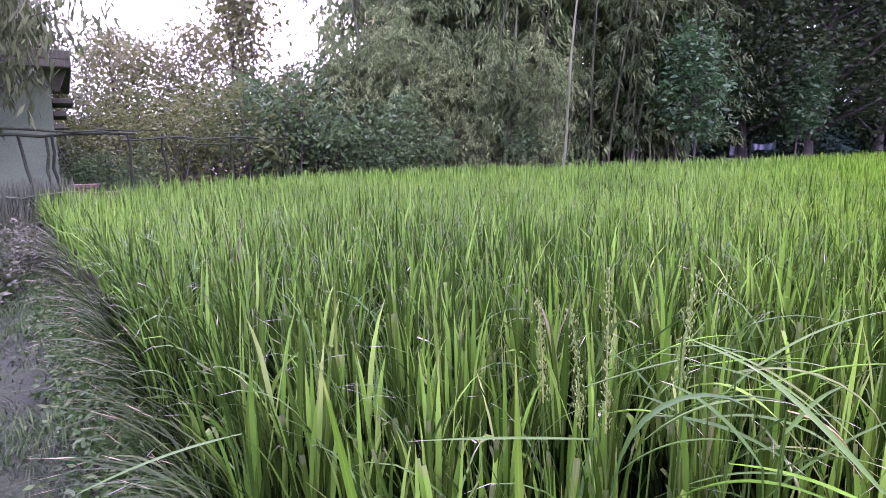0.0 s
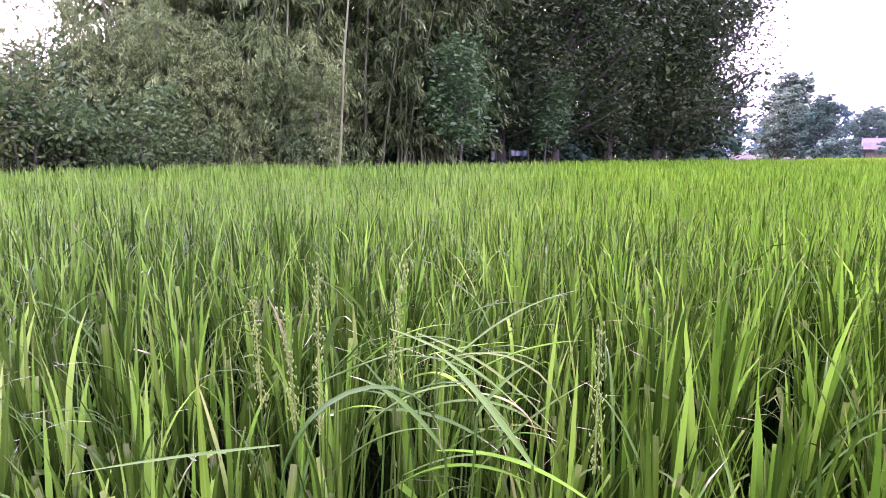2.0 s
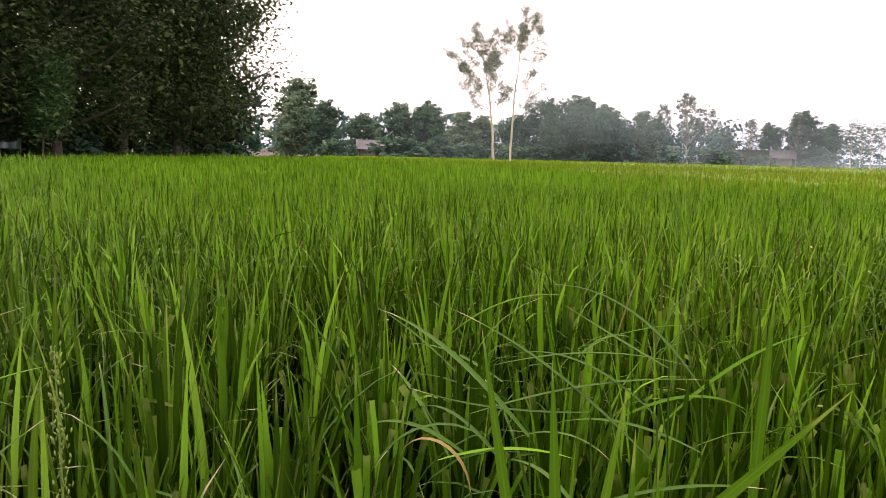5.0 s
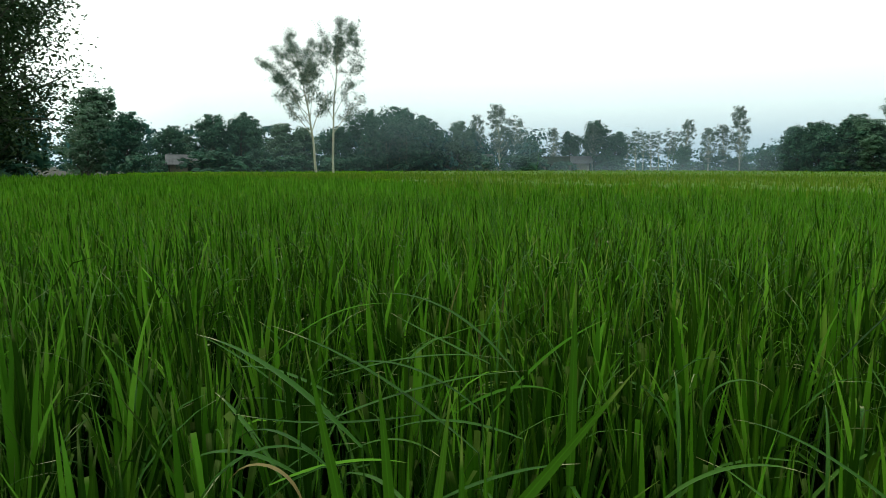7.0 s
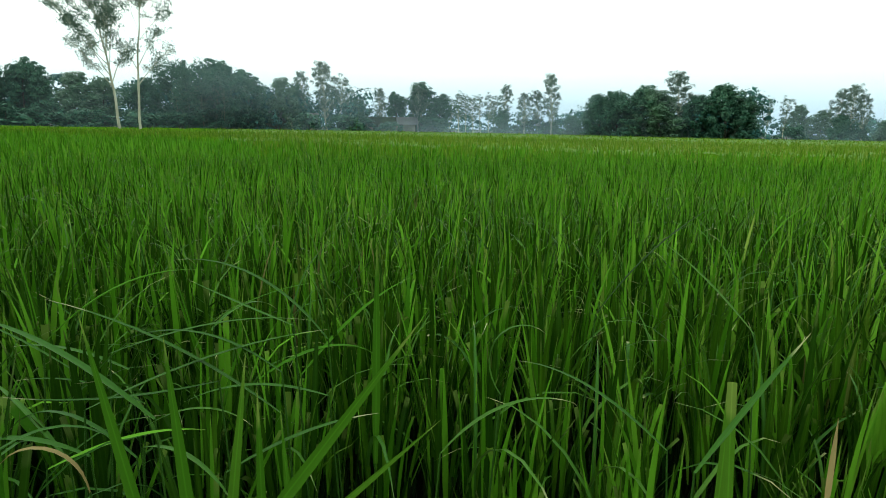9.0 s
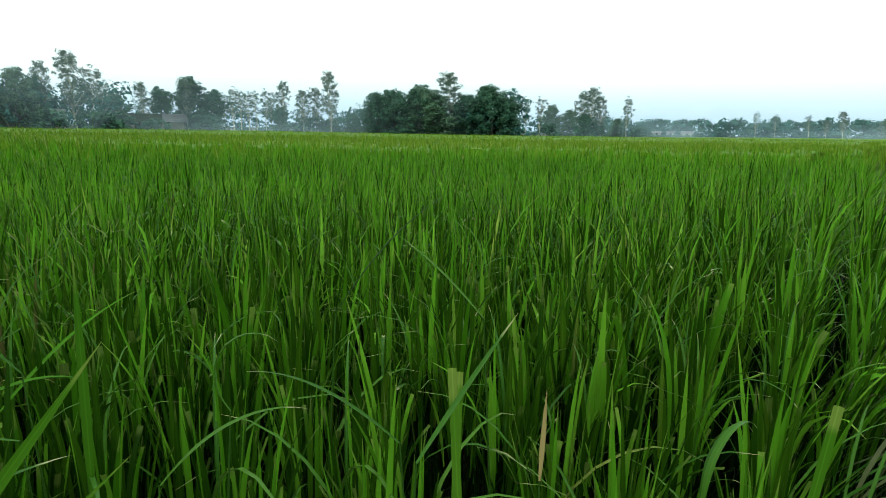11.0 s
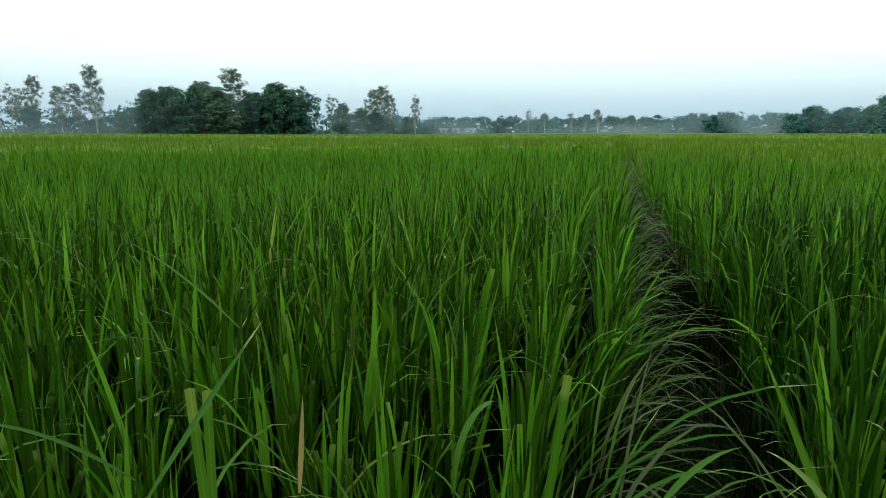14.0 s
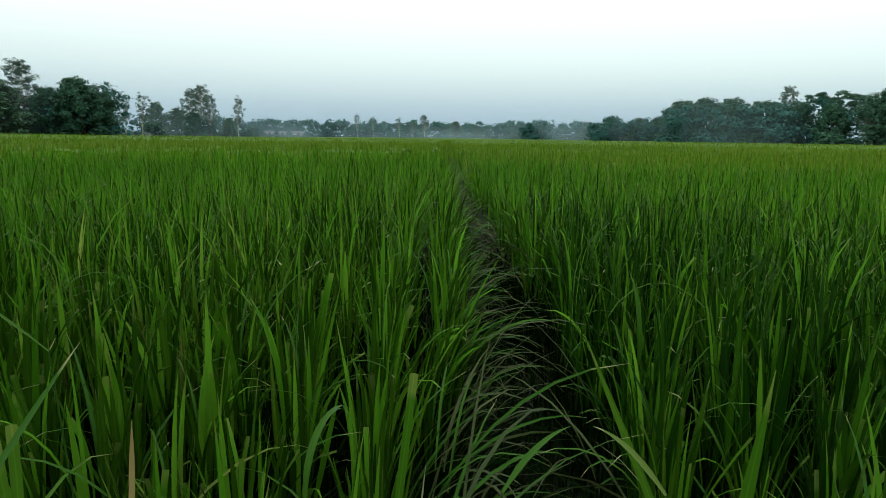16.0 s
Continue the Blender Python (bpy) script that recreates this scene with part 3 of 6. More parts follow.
stuff("rice", rice_blades(mid, 5, 0.0068, 6, low=0.46, high=0.7, l0=0.34, l1=0.56, arch=1.0, power=1.7), RICE_SHEEN, BENT, "rice")
stuff("rice", rice_blades(further, 2, 0.009, 4, low=0.52, high=0.68, l0=0.34, l1=0.5, arch=1.0, power=1.4), RICE_SHEEN, BENT, "rice")
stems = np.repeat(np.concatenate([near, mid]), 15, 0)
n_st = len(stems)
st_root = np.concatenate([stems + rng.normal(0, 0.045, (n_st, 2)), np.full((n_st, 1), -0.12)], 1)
stuff("rice_stems", blades(st_root, rng.uniform(0, 6.28, n_st), rng.uniform(0.45, 0.75, n_st), np.abs(rng.normal(0.05, 0.05, n_st)), np.zeros(n_st), np.full(n_st, 0.012), 2), STEM, "rice stems rising from the mud, darkened as shade", "rice")
beyond = hills(0.4, 13, 42, -190)
side = ripening(beyond[:, 0], beyond[:, 1]) | ((rng.uniform(0, 1, len(beyond)) < (np.hypot(beyond[:, 0], beyond[:, 1]) - 10.0) / 14.0) & (bearing_of(beyond[:, 0], beyond[:, 1]) < -76))
for sel, mat, lab in ((~side, RICE_LIT, TALL), (side, RICE_FAR, "yellow-green ripening rice beyond the cross bund")):
    stuff("rice", rice_blades(beyond[sel], 8, 0.033, 2, low=0.5, high=0.72, l0=0.28, l1=0.46, spread=0.22), mat, lab, "rice")
distant = hills(1.3, 42, 120, -190)
green = bearing_of(distant[:, 0], distant[:, 1]) > -74
stuff("rice", rice_blades(distant[green], 6, 0.11, 2, low=0.5, high=0.75, l0=0.2, l1=0.33, spread=0.7), RICE_LIT, TALL, "rice")
stuff("rice", rice_blades(distant[~green], 6, 0.11, 2, low=0.5, high=0.75, l0=0.2, l1=0.33, spread=0.7), RICE_FAR, "yellow-green ripening rice beyond the cross bund", "rice")

# dense lower growth of the stand, seen between the leaf tips further out
cr = np.concatenate([np.arange(7.0, 14, 0.35), np.geomspace(14, 250, 110)])
cb = np.linspace(-190, 45, 420)
cx, cy = -np.sin(np.radians(cb))[None] * cr[:, None], np.cos(np.radians(cb))[None] * cr[:, None]
keep = in_field(cx, cy, 0.1) | ((np.abs(cross_side(cx, cy)) < 0.5) & (cx * V[0] + cy * V[1] > 1.0))
cz = np.where(cross_side(cx, cy) > 0, 0.86, 0.72) + 0.05 * np.sin(cx * 2.1) * np.cos(cy * 1.9) + rng.uniform(-0.05, 0.05, cx.shape) + rise(cx, cy)
ci = np.arange(len(cr) - 1)[:, None] * 420
cj = np.arange(419)[None]
q = np.stack([ci + cj, ci + cj + 1, ci + 421 + cj, ci + 420 + cj], -1).reshape(-1, 4)
ok = keep.ravel()[q].all(1)
far_q = (ripening(cx, cy) & (bearing_of(cx, cy) < -74)).ravel()[q[:, 0]]
pts = np.stack([cx, cy, cz], -1).reshape(-1, 3)
for sel, mat in ((ok & ~far_q, CANOPY), (ok & far_q, RICE_FAR)):
    canopy = piece("rice_canopy", mesh_of("rice_canopy", pts, q[sel], mat, np.full((len(pts), 2), 0.3)))
    tagged(canopy, "closed green canopy of the rice stand further out", "rice", kind="stuff")

# ---- trees ----


def branch_path(start, direction, length, rise, n=6, wander=0.08, r=rng):
    p, d, pts = np.array(start, float), np.array(direction, float), [np.array(start, float)]
    for _ in range(n - 1):
        d = d + np.array([0, 0, rise]) / n + r.normal(size=3) * wander
        d /= np.linalg.norm(d)
        p = p + d * length / (n - 1)
        pts.append(p.copy())
    return np.array(pts)


def make_tree(name, label, height, radius, bark, leaf, seed, start=0.35, crown=2.2, limbs=14, clusters=60, per=45, spread=0.5, leaf_l=0.3, leaf_w=0.12,
              droop=0.3, up=0.5, shape=0.8, category="tree", stems=1, lean=0.05, flat=0.0, twigs=0, bow=(0.0, 0.0)):
    """A tapered trunk with rising limbs, and a crown of loose clumps at the limbs' ends."""
    r = np.random.default_rng(seed)
    root = thing(name, Matrix(), label, category)
    chunks, centres = [], []
    for s in range(stems):
        off = np.array([*r.normal(size=2) * (0.0 if stems == 1 else 0.5), -0.1])
        tip = branch_path(off, (r.normal() * lean, r.normal() * lean, 1), height * (1 if s == 0 else r.uniform(0.75, 0.98)), 0.25, 10, 0.05, r)
        tip = tip + np.linspace(0, 1, 10)[:, None] ** 1.4 * np.array([bow[0], bow[1], 0.0])
        chunks.append(tube(tip, np.linspace(radius, radius * 0.16, 10) * (1 + 0.35 * (np.arange(10) == 0)), 8))
        for i in range(limbs // stems):
            f = start + (0.97 - start) * (i + r.uniform(0, 1)) / (limbs // stems)
            k = f * 9
            a = int(min(k, 8))
            p = tip[a] + (tip[a + 1] - tip[a]) * (k - a)
            rel = (f - start) / (1 - start)
            reach = crown * (flat + (1 - flat) * math.sin(math.pi * min(1, 0.18 + rel * 0.82)) ** shape) * r.uniform(0.5, 1.15)
            ang = i * 2.4 + r.uniform(-0.5, 0.5)
            pts = branch_path(p, (math.cos(ang), math.sin(ang), up), reach, 0.3, 6, 0.12, r)
            rr = radius * (1 - f) * 0.5 + 0.012 * height / 8
            chunks.append(tube(pts, np.linspace(rr, rr * 0.25, 6), 5))
            for _ in range(twigs):
                g = r.uniform(0.3, 0.95)
                j = int(min(g * 5, 4))
                o = pts[j] + (pts[j + 1] - pts[j]) * (g * 5 - j)
                ta = ang + r.uniform(-1.1, 1.1)
                tw = branch_path(o, (math.cos(ta), math.sin(ta), up * 1.3), reach * r.uniform(0.25, 0.55), 0.3, 4, 0.15, r)
                chunks.append(tube(tw, np.linspace(rr * 0.45, rr * 0.12, 4), 4))
                centres.append(tw[-1])
                centres.append(tw[2] + r.normal(size=3) * spread * 0.5)
            for _ in range(0 if twigs else max(1, clusters // limbs)):
                g = r.uniform(0.35, 1.0)
                j = int(min(g * 5, 4))
                c = pts[j] + (pts[j + 1] - pts[j]) * (g * 5 - j) + r.normal(size=3) * spread * 0.7
                centres.append(c)
    v, f = joined(chunks)
    piece("trunk", mesh_of("trunk", v, f, bark), root)
    centres = np.array(centres)
    size = spread * r.uniform(0.4, 1.35, len(centres))
    pos = np.repeat(centres, per, 0) + np.clip(r.normal(size=(len(centres) * per, 3)), -2, 2) * np.repeat(size, per)[:, None] * np.array([1, 1, 0.75])
    pos = pos[pos[:, 2] > 0.25]
    v, f = foliage(pos, leaf_l, leaf_w, droop, r)
    piece("crown", mesh_of("crown", v, f, leaf, smooth=False), root)
    return root


def clump_leaves(centres, sizes, per, leaf_l, leaf_w, r, squash=0.75, under=0.35, stray=0.12):
    """Leaves on the outer and upper side of many rounded clumps, each lying roughly in its clump's surface."""
    k = np.repeat(np.arange(len(centres)), per)
    d = r.normal(size=(len(k), 3))
    d /= np.linalg.norm(d, axis=1, keepdims=True)
    d[:, 2] = np.where((d[:, 2] < 0) & (r.uniform(0, 1, len(k)) > under), -d[:, 2], d[:, 2])
    lump = 1 + 0.22 * np.sin(d[:, 0] * 5 + k) * np.sin(d[:, 1] * 6 + k * 2) + 0.12 * np.sin(d[:, 2] * 9 + k)
    dist = np.clip(r.normal(0.88, stray, len(k)), 0.3, 1.3) * lump
    pos = np.asarray(centres)[k] + d * (np.asarray(sizes)[k] * dist)[:, None] * np.array([1, 1, squash])
    normal = d + np.array([0, 0, 0.25]) + r.normal(size=d.shape) * 0.45
    normal /= np.linalg.norm(normal, axis=1, keepdims=True)
    t = np.cross(normal, r.normal(size=d.shape))
    t /= np.linalg.norm(t, axis=1, keepdims=True) + 1e-9
    b = np.cross(normal, t)
    g = np.exp(r.normal(size=(len(k), 1)) * 0.3)
    v = np.stack([pos - t * leaf_l * g / 2, pos + b * leaf_w * g / 2 - normal * leaf_w * 0.15, pos + t * leaf_l * g / 2, pos - b * leaf_w * g / 2 - normal * leaf_w * 0.15], 1).reshape(-1, 3)
    return v, np.arange(len(v)).reshape(-1, 4)


def crown_tree(name, label, height, radius, bark, leaf, seed, base=0.1, wide=0.4, outline=(0.7, 1.0, 0.9, 0.5), clumps=60, clump=0.1, per=120, leaf_l=0.2, leaf_w=0.14,
               ragged=0.12, category="tree", stems=1, squash=0.75, fill=0, hollow=0.35, sway=0.04):
    """A tree whose crown follows an outline (its width at even steps from the crown's foot to its top), made of rounded leafy clumps, each carried by a limb."""
    r = np.random.default_rng(seed)
    root = thing(name, Matrix(), label, category)
    chunks, axes = [], []
    for s in range(stems):
        off = np.array([*r.normal(size=2) * (0.0 if stems == 1 else wide * height * 0.3), -0.1])
        axis = branch_path(off, (*r.normal(size=2) * sway, 1), height * (0.93 if s == 0 else r.uniform(0.6, 0.85)), 0.2, 10, sway, r)
        axes.append(axis)
        chunks.append(tube(axis, np.linspace(radius, radius * 0.15, 10) * (1 + 0.4 * (np.arange(10) == 0)), 8))
    centres, sizes = [], []
    lobe_a, lobe_b = r.uniform(0, 6.28, 2)
    for i in range(clumps):
        g = (i + r.uniform(0, 1)) / clumps
        g = g ** 0.85
        z = (base + (0.97 - base) * g) * height
        env = np.interp(g, np.linspace(0, 1, len(outline)), outline) * wide * height
        ang = i * 2.4 + r.uniform(-0.6, 0.6)
        env *= 1 + ragged * (math.sin(3 * ang + lobe_a + 4 * g) + math.sin(5 * ang + lobe_b - 7 * g)) + r.normal() * ragged * 0.6
        size = clump * height * r.uniform(0.6, 1.35)
        rad = max(0.0, env - size * 0.6) * math.sqrt(r.uniform(hollow, 1.0))
        axis = axes[i % stems]
        k = max(0, min(9, int(z / height / 0.93 * 9)))
        c = np.array([axis[k][0] * 0.8 + rad * math.cos(ang), axis[k][1] * 0.8 + rad * math.sin(ang), max(z - size * 0.3 + r.normal() * ragged * height * 0.15, size * 0.5)])
        k = max(0, min(8, int(max(0.0, c[2] - rad * 0.9) / height / 0.93 * 9)))
        o = axis[k]
        rr = max(0.010 * height / 8, radius * 0.35 * (1 - g))
        chunks.append(tube(np.array([o, o * 0.55 + c * 0.45 + np.array([0, 0, -0.1 * rad]), c * 0.93 + o * 0.07]), np.array([rr, rr * 0.7, rr * 0.25]), 5))
        centres.append(c)
        sizes.append(size)
    v, f = joined(chunks)
    piece("trunk", mesh_of("trunk", v, f, bark), root)
    leaves = [clump_leaves(centres, sizes, per, leaf_l, leaf_w, r, squash)]
    if fill:
        inner = np.array([[axes[0][5][0] * 0.5, axes[0][5][1] * 0.5, 0]]) + (np.array(centres) - np.array([0, 0, clump * height * 0.3])) * np.array([0.75, 0.75, 0.96])
        leaves.append(clump_leaves(inner, np.array(sizes) * 0.9, fill, leaf_l * 2.2, leaf_w * 2.4, r, 0.9, 0.5))
    v, f = joined(leaves)
    v[:, 2] = np.maximum(v[:, 2], 0.05)
    piece("crown", mesh_of("crown", v, f, leaf, smooth=False), root)
    return root


def vase_tree(name, label, height, radius, bark, leaf, seed, bow, limbs, twigs=17, per=17, leaf_l=0.16, leaf_w=0.06):
    """A bare-stemmed tree that opens upwards; limbs: how high each starts, its bearing, its length and how steeply it climbs."""
    r = np.random.default_rng(seed)
    root = thing(name, Matrix(), label, "tree")
    k = np.linspace(0, 1, 14)
    axis = np.stack([bow[0] * k ** 1.6, bow[1] * k ** 1.6, -0.1 + height * k], 1) + np.cumsum(r.normal(size=(14, 3)) * np.array([0.06, 0.06, 0]), 0)
    chunks, tufts = [tube(axis, np.linspace(radius, radius * 0.14, 14) * (1 + 0.3 * (k == 0)), 8)], []

    def dress(pts, rr, first, number, reach):
        """Twigs and drooping tufts along the outer part of a limb."""
        for _ in range(number):
            g = r.uniform(first, 1.0) * (len(pts) - 1)
            j = int(min(g, len(pts) - 2))
            o = pts[j] + (pts[j + 1] - pts[j]) * (g - j)
            d = (pts[j + 1] - pts[j]) / np.linalg.norm(pts[j + 1] - pts[j]) + r.normal(size=3) * np.array([0.6, 0.6, 0.35])
            tw = branch_path(o, d / np.linalg.norm(d), reach * r.uniform(0.5, 1.2), 0.1, 5, 0.16, r)
            chunks.append(tube(tw, np.linspace(max(rr * 0.4, 0.012), 0.007, 5), 4))
            for q in (2, 3, 4):
                tufts.append(tw[q])

    for start, bearing, length, climb in limbs:
        g = start * 13
        j = int(min(g, 12))
        o = axis[j] + (axis[j + 1] - axis[j]) * (g - j)
        b, c = radians(bearing), radians(climb)
        pts = branch_path(o, (-math.sin(b) * math.cos(c), math.cos(b) * math.cos(c), math.sin(c)), length, 0.12, 8, 0.07, r)
        rr = max(radius * (1 - start) * 0.55, 0.022)
        chunks.append(tube(pts, np.linspace(rr, rr * 0.25, 8), 5))
        dress(pts, rr, 0.35, int(twigs * max(0.6, length / 4)), 1.0)
    dress(axis[8:], radius * 0.3, 0.2, twigs * 2, 0.9)
    v, f = joined(chunks)
    piece("trunk", mesh_of("trunk", v, f, bark), root)
    c = np.array(tufts)
    pos = np.repeat(c, per, 0) + np.clip(r.normal(size=(len(c) * per, 3)), -1.8, 1.8) * np.array([0.2, 0.2, 0.16])
    v, f = foliage(pos, leaf_l, leaf_w, 0.7, r)
    piece("crown", mesh_of("crown", v, f, leaf, smooth=False), root)
    return root


MADE = {}


def plant(kind, x, y, size=1.0, wide=1.0, turn=0.0, z=None, label="", group="", tilt=0.0):
    """Set out a tree of that kind; the first one is built, the rest are copies."""
    zz = float(ground_height(np.array(x), np.array(y))) if z is None else z
    m = pose(x, y, zz, 0, tilt, 0) @ pose(0, 0, 0, 0, 0, turn) @ Matrix.Diagonal((size * wide, size * wide, size, 1))
    if kind not in MADE:
        MADE[kind] = KINDS[kind]()
        MADE[kind].matrix_basis = m
        ob = MADE[kind]
    else:
        ob = copy_thing(MADE[kind], m)
        ob.matrix_basis = m
    tagged(ob, label, group=group)
    return ob


GUM_L = "slender tall tree with pale trunk and sparse grey-green crown"
LEFT_B, RIGHT_B = 23.0, -157.0
KINDS = {
    # all about 10 m tall, to be scaled
    "gum_sparse": lambda: crown_tree("gum_tree", GUM_L, 10, 0.09, PALE_BARK, GUM, 3, base=0.5, wide=0.15, outline=(0.45, 0.8, 1.0, 0.7), clumps=52, clump=0.034, per=48, leaf_l=0.16, leaf_w=0.085, ragged=0.2, hollow=0.03, squash=1.0),
    "gum_tall": lambda: crown_tree("gum_tree", GUM_L, 10, 0.09, PALE_BARK, GUM, 5, base=0.4, wide=0.15, outline=(0.5, 0.9, 1.0, 0.75), clumps=70, clump=0.034, per=48, leaf_l=0.16, leaf_w=0.085, ragged=0.18, hollow=0.03, squash=1.0),
    "gum_full": lambda: crown_tree("gum_tree", GUM_L, 10, 0.12, PALE_BARK, GUM, 8, base=0.3, wide=0.19, outline=(0.5, 0.85, 1.0, 0.95, 0.6), clumps=135, clump=0.036, per=55, leaf_l=0.16, leaf_w=0.085, ragged=0.14, hollow=0.05, squash=1.0),
    "lone_a": lambda: vase_tree("gum_tree", GUM_L, 13.3, 0.13, PALE_BARK, GUM, 3, (-0.75, 1.75), [(0.33, LEFT_B + 10, 4.2, 52), (0.40, LEFT_B - 25, 5.0, 50), (0.46, LEFT_B + 30, 5.4, 46), (0.53, LEFT_B, 5.2, 42), (0.62, LEFT_B - 15, 3.8, 48), (0.70, LEFT_B + 60, 3.4, 58), (0.76, LEFT_B + 10, 2.8, 50),
                                    (0.36, RIGHT_B, 3.6, 68), (0.44, RIGHT_B + 40, 4.4, 72), (0.55, RIGHT_B - 30, 4.0, 66), (0.66, RIGHT_B + 20, 3.0, 60), (0.8, RIGHT_B + 60, 2.2, 60), (0.5, LEFT_B + 100, 4.0, 60), (0.58, LEFT_B - 90, 4.0, 60)]),
    "lone_b": lambda: vase_tree("gum_tree", GUM_L, 14.7, 0.12, PALE_BARK, GUM, 6, (0.55, -1.3), [(0.32, RIGHT_B + 10, 4.0, 52), (0.42, RIGHT_B - 20, 3.6, 55), (0.40, LEFT_B, 2.6, 66), (0.56, RIGHT_B + 30, 4.2, 56), (0.60, LEFT_B + 20, 4.0, 66), (0.66, RIGHT_B, 4.0, 54), (0.72, LEFT_B - 20, 3.4, 60), (0.74, RIGHT_B - 40, 3.4, 56),
                                    (0.80, LEFT_B, 2.4, 54), (0.84, RIGHT_B, 2.4, 50), (0.7, LEFT_B + 90, 3.0, 60), (0.68, LEFT_B - 90, 3.0, 60)]),
    "dark_round": lambda: crown_tree("mango_tree", "broad dark green tree with a dense crown", 10, 0.26, BARK, MANGO, 11, base=0.1, wide=0.5, outline=(0.75, 1.0, 0.98, 0.8, 0.4), clumps=75, clump=0.1, per=150, leaf_l=0.26, leaf_w=0.18, ragged=0.1, fill=24),
    "dark_tall": lambda: crown_tree("village_tree", "dark green village tree with an uneven crown", 10, 0.2, BARK, MANGO, 14, base=0.1, wide=0.36, outline=(0.8, 1.0, 0.9, 0.8, 0.4), clumps=75, clump=0.08, per=130, leaf_l=0.24, leaf_w=0.16, ragged=0.2, fill=18),
    "light_tall": lambda: crown_tree("village_tree", "light green village tree with a loose crown", 10, 0.17, BARK, LIGHT_LEAF, 17, base=0.1, wide=0.36, outline=(0.8, 1.0, 0.85, 0.7, 0.35), clumps=70, clump=0.075, per=120, leaf_l=0.24, leaf_w=0.16, ragged=0.2, fill=14),
    "bamboo_far": lambda: crown_tree("bamboo_clump", "dense dark bamboo clump with arching plumes", 10, 0.06, CULM, MANGO, 20, base=0.08, wide=0.42, outline=(0.85, 1.0, 0.95, 0.75, 0.5), clumps=80, clump=0.07, per=130, leaf_l=0.28, leaf_w=0.11, ragged=0.22, category="bamboo", stems=7, squash=1.4, fill=22),
    "spreading": lambda: crown_tree("rain_tree", "dark flat-topped tree with spreading limbs", 10, 0.24, BARK, MANGO, 23, base=0.78, wide=0.55, outline=(0.8, 1.0, 0.7), clumps=34, clump=0.075, per=190, leaf_l=0.24, leaf_w=0.16, ragged=0.12, squash=0.45),
    "bush": lambda: crown_tree("bush", "low dark green bush at the field's edge", 3, 0.05, BARK, MANGO, 26, base=0.08, wide=0.7, outline=(0.9, 1.0, 0.8, 0.5), clumps=30, clump=0.16, per=90, leaf_l=0.2, leaf_w=0.13, ragged=0.2, category="bush", stems=3, fill=10),
}

# two pale gum trees that stand alone at the field's far side
plant("lone_a", *at(-66.4, 60), 1.0, 1.0, 0, label="tall bare gum tree with white trunk and thin crown", group="lone gum trees")
plant("lone_b", *at(-68.15, 60), 1.0, 1.0, 0, label="tall gum tree with white trunk and thin high crown", group="lone gum trees")

# tree line: bearing, distance, height, kind, width
LINE_A = [(-48.9, 105, 12.0, "light_tall", 1.2), (-48.6, 82, 7.6, "light_tall", 1.1), (-51.7, 80, 7.2, "dark_tall", 1.0), (-54.8, 90, 6.4, "dark_tall", 1.1), (-56.3, 98, 5.8, "light_tall", 1.2),
          (-58.0, 76, 7.6, "dark_tall", 1.05), (-60.3, 75, 7.2, "dark_round", 0.8), (-61.1, 77, 7.9, "dark_tall", 0.9), (-63.3, 88, 7.4, "light_tall", 1.3), (-65.6, 92, 7.2, "light_tall", 1.2),
          (-68.3, 86, 7.0, "dark_tall", 1.2), (-71.0, 84, 9.0, "bamboo_far", 1.0), (-73.0, 82, 8.2, "bamboo_far", 1.1), (-74.4, 85, 9.8, "dark_tall", 1.2), (-76.5, 88, 8.8, "dark_tall", 1.0),
          (-78.8, 92, 8.2, "light_tall", 1.0), (-80.2, 96, 7.6, "dark_tall", 0.9), (-81.0, 96, 9.8, "gum_full", 0.8), (-83.0, 96, 11.4, "gum_full", 1.0), (-84.2, 97, 9.2, "gum_tall", 1.4), (-85.0, 99, 7.4, "gum_tall", 1.3)]
LINE_B = [(-85.6, 104, 6.2, "dark_tall", 1.2), (-87.6, 106, 8.2, "gum_full", 0.9), (-89.1, 108, 7.6, "dark_tall", 0.9), (-91.3, 108, 9.4, "dark_tall", 1.0), (-91.0, 106, 9.0, "gum_full", 1.1), (-92.8, 110, 7.6, "dark_tall", 1.1),
          (-93.8, 120, 7.4, "gum_tall", 1.2), (-94.6, 118, 8.4, "gum_tall", 1.3), (-95.2, 122, 8.0, "gum_sparse", 1.2), (-95.8, 118, 7.6, "gum_tall", 1.2), (-96.5, 121, 8.0, "gum_sparse", 1.3), (-97.2, 118, 8.2, "gum_tall", 1.2), (-97.7, 120, 7.2, "gum_tall", 1.1), (-98.5, 108, 9.4, "gum_full", 0.8), (-98.4, 104, 5.0, "dark_tall", 1.1), (-100.4, 106, 7.9, "gum_full", 1.1), (-101.6, 107, 8.4, "gum_full", 1.0),
          (-102.7, 106, 11.2, "gum_full", 0.85), (-104.6, 102, 4.4, "dark_round", 0.9), (-106.9, 100, 7.8, "dark_round", 0.9), (-108.3, 99, 8.2, "dark_round", 0.8), (-110.2, 98, 9.0, "dark_tall", 1.2), (-112.0, 96, 8.2, "light_tall", 1.4)]
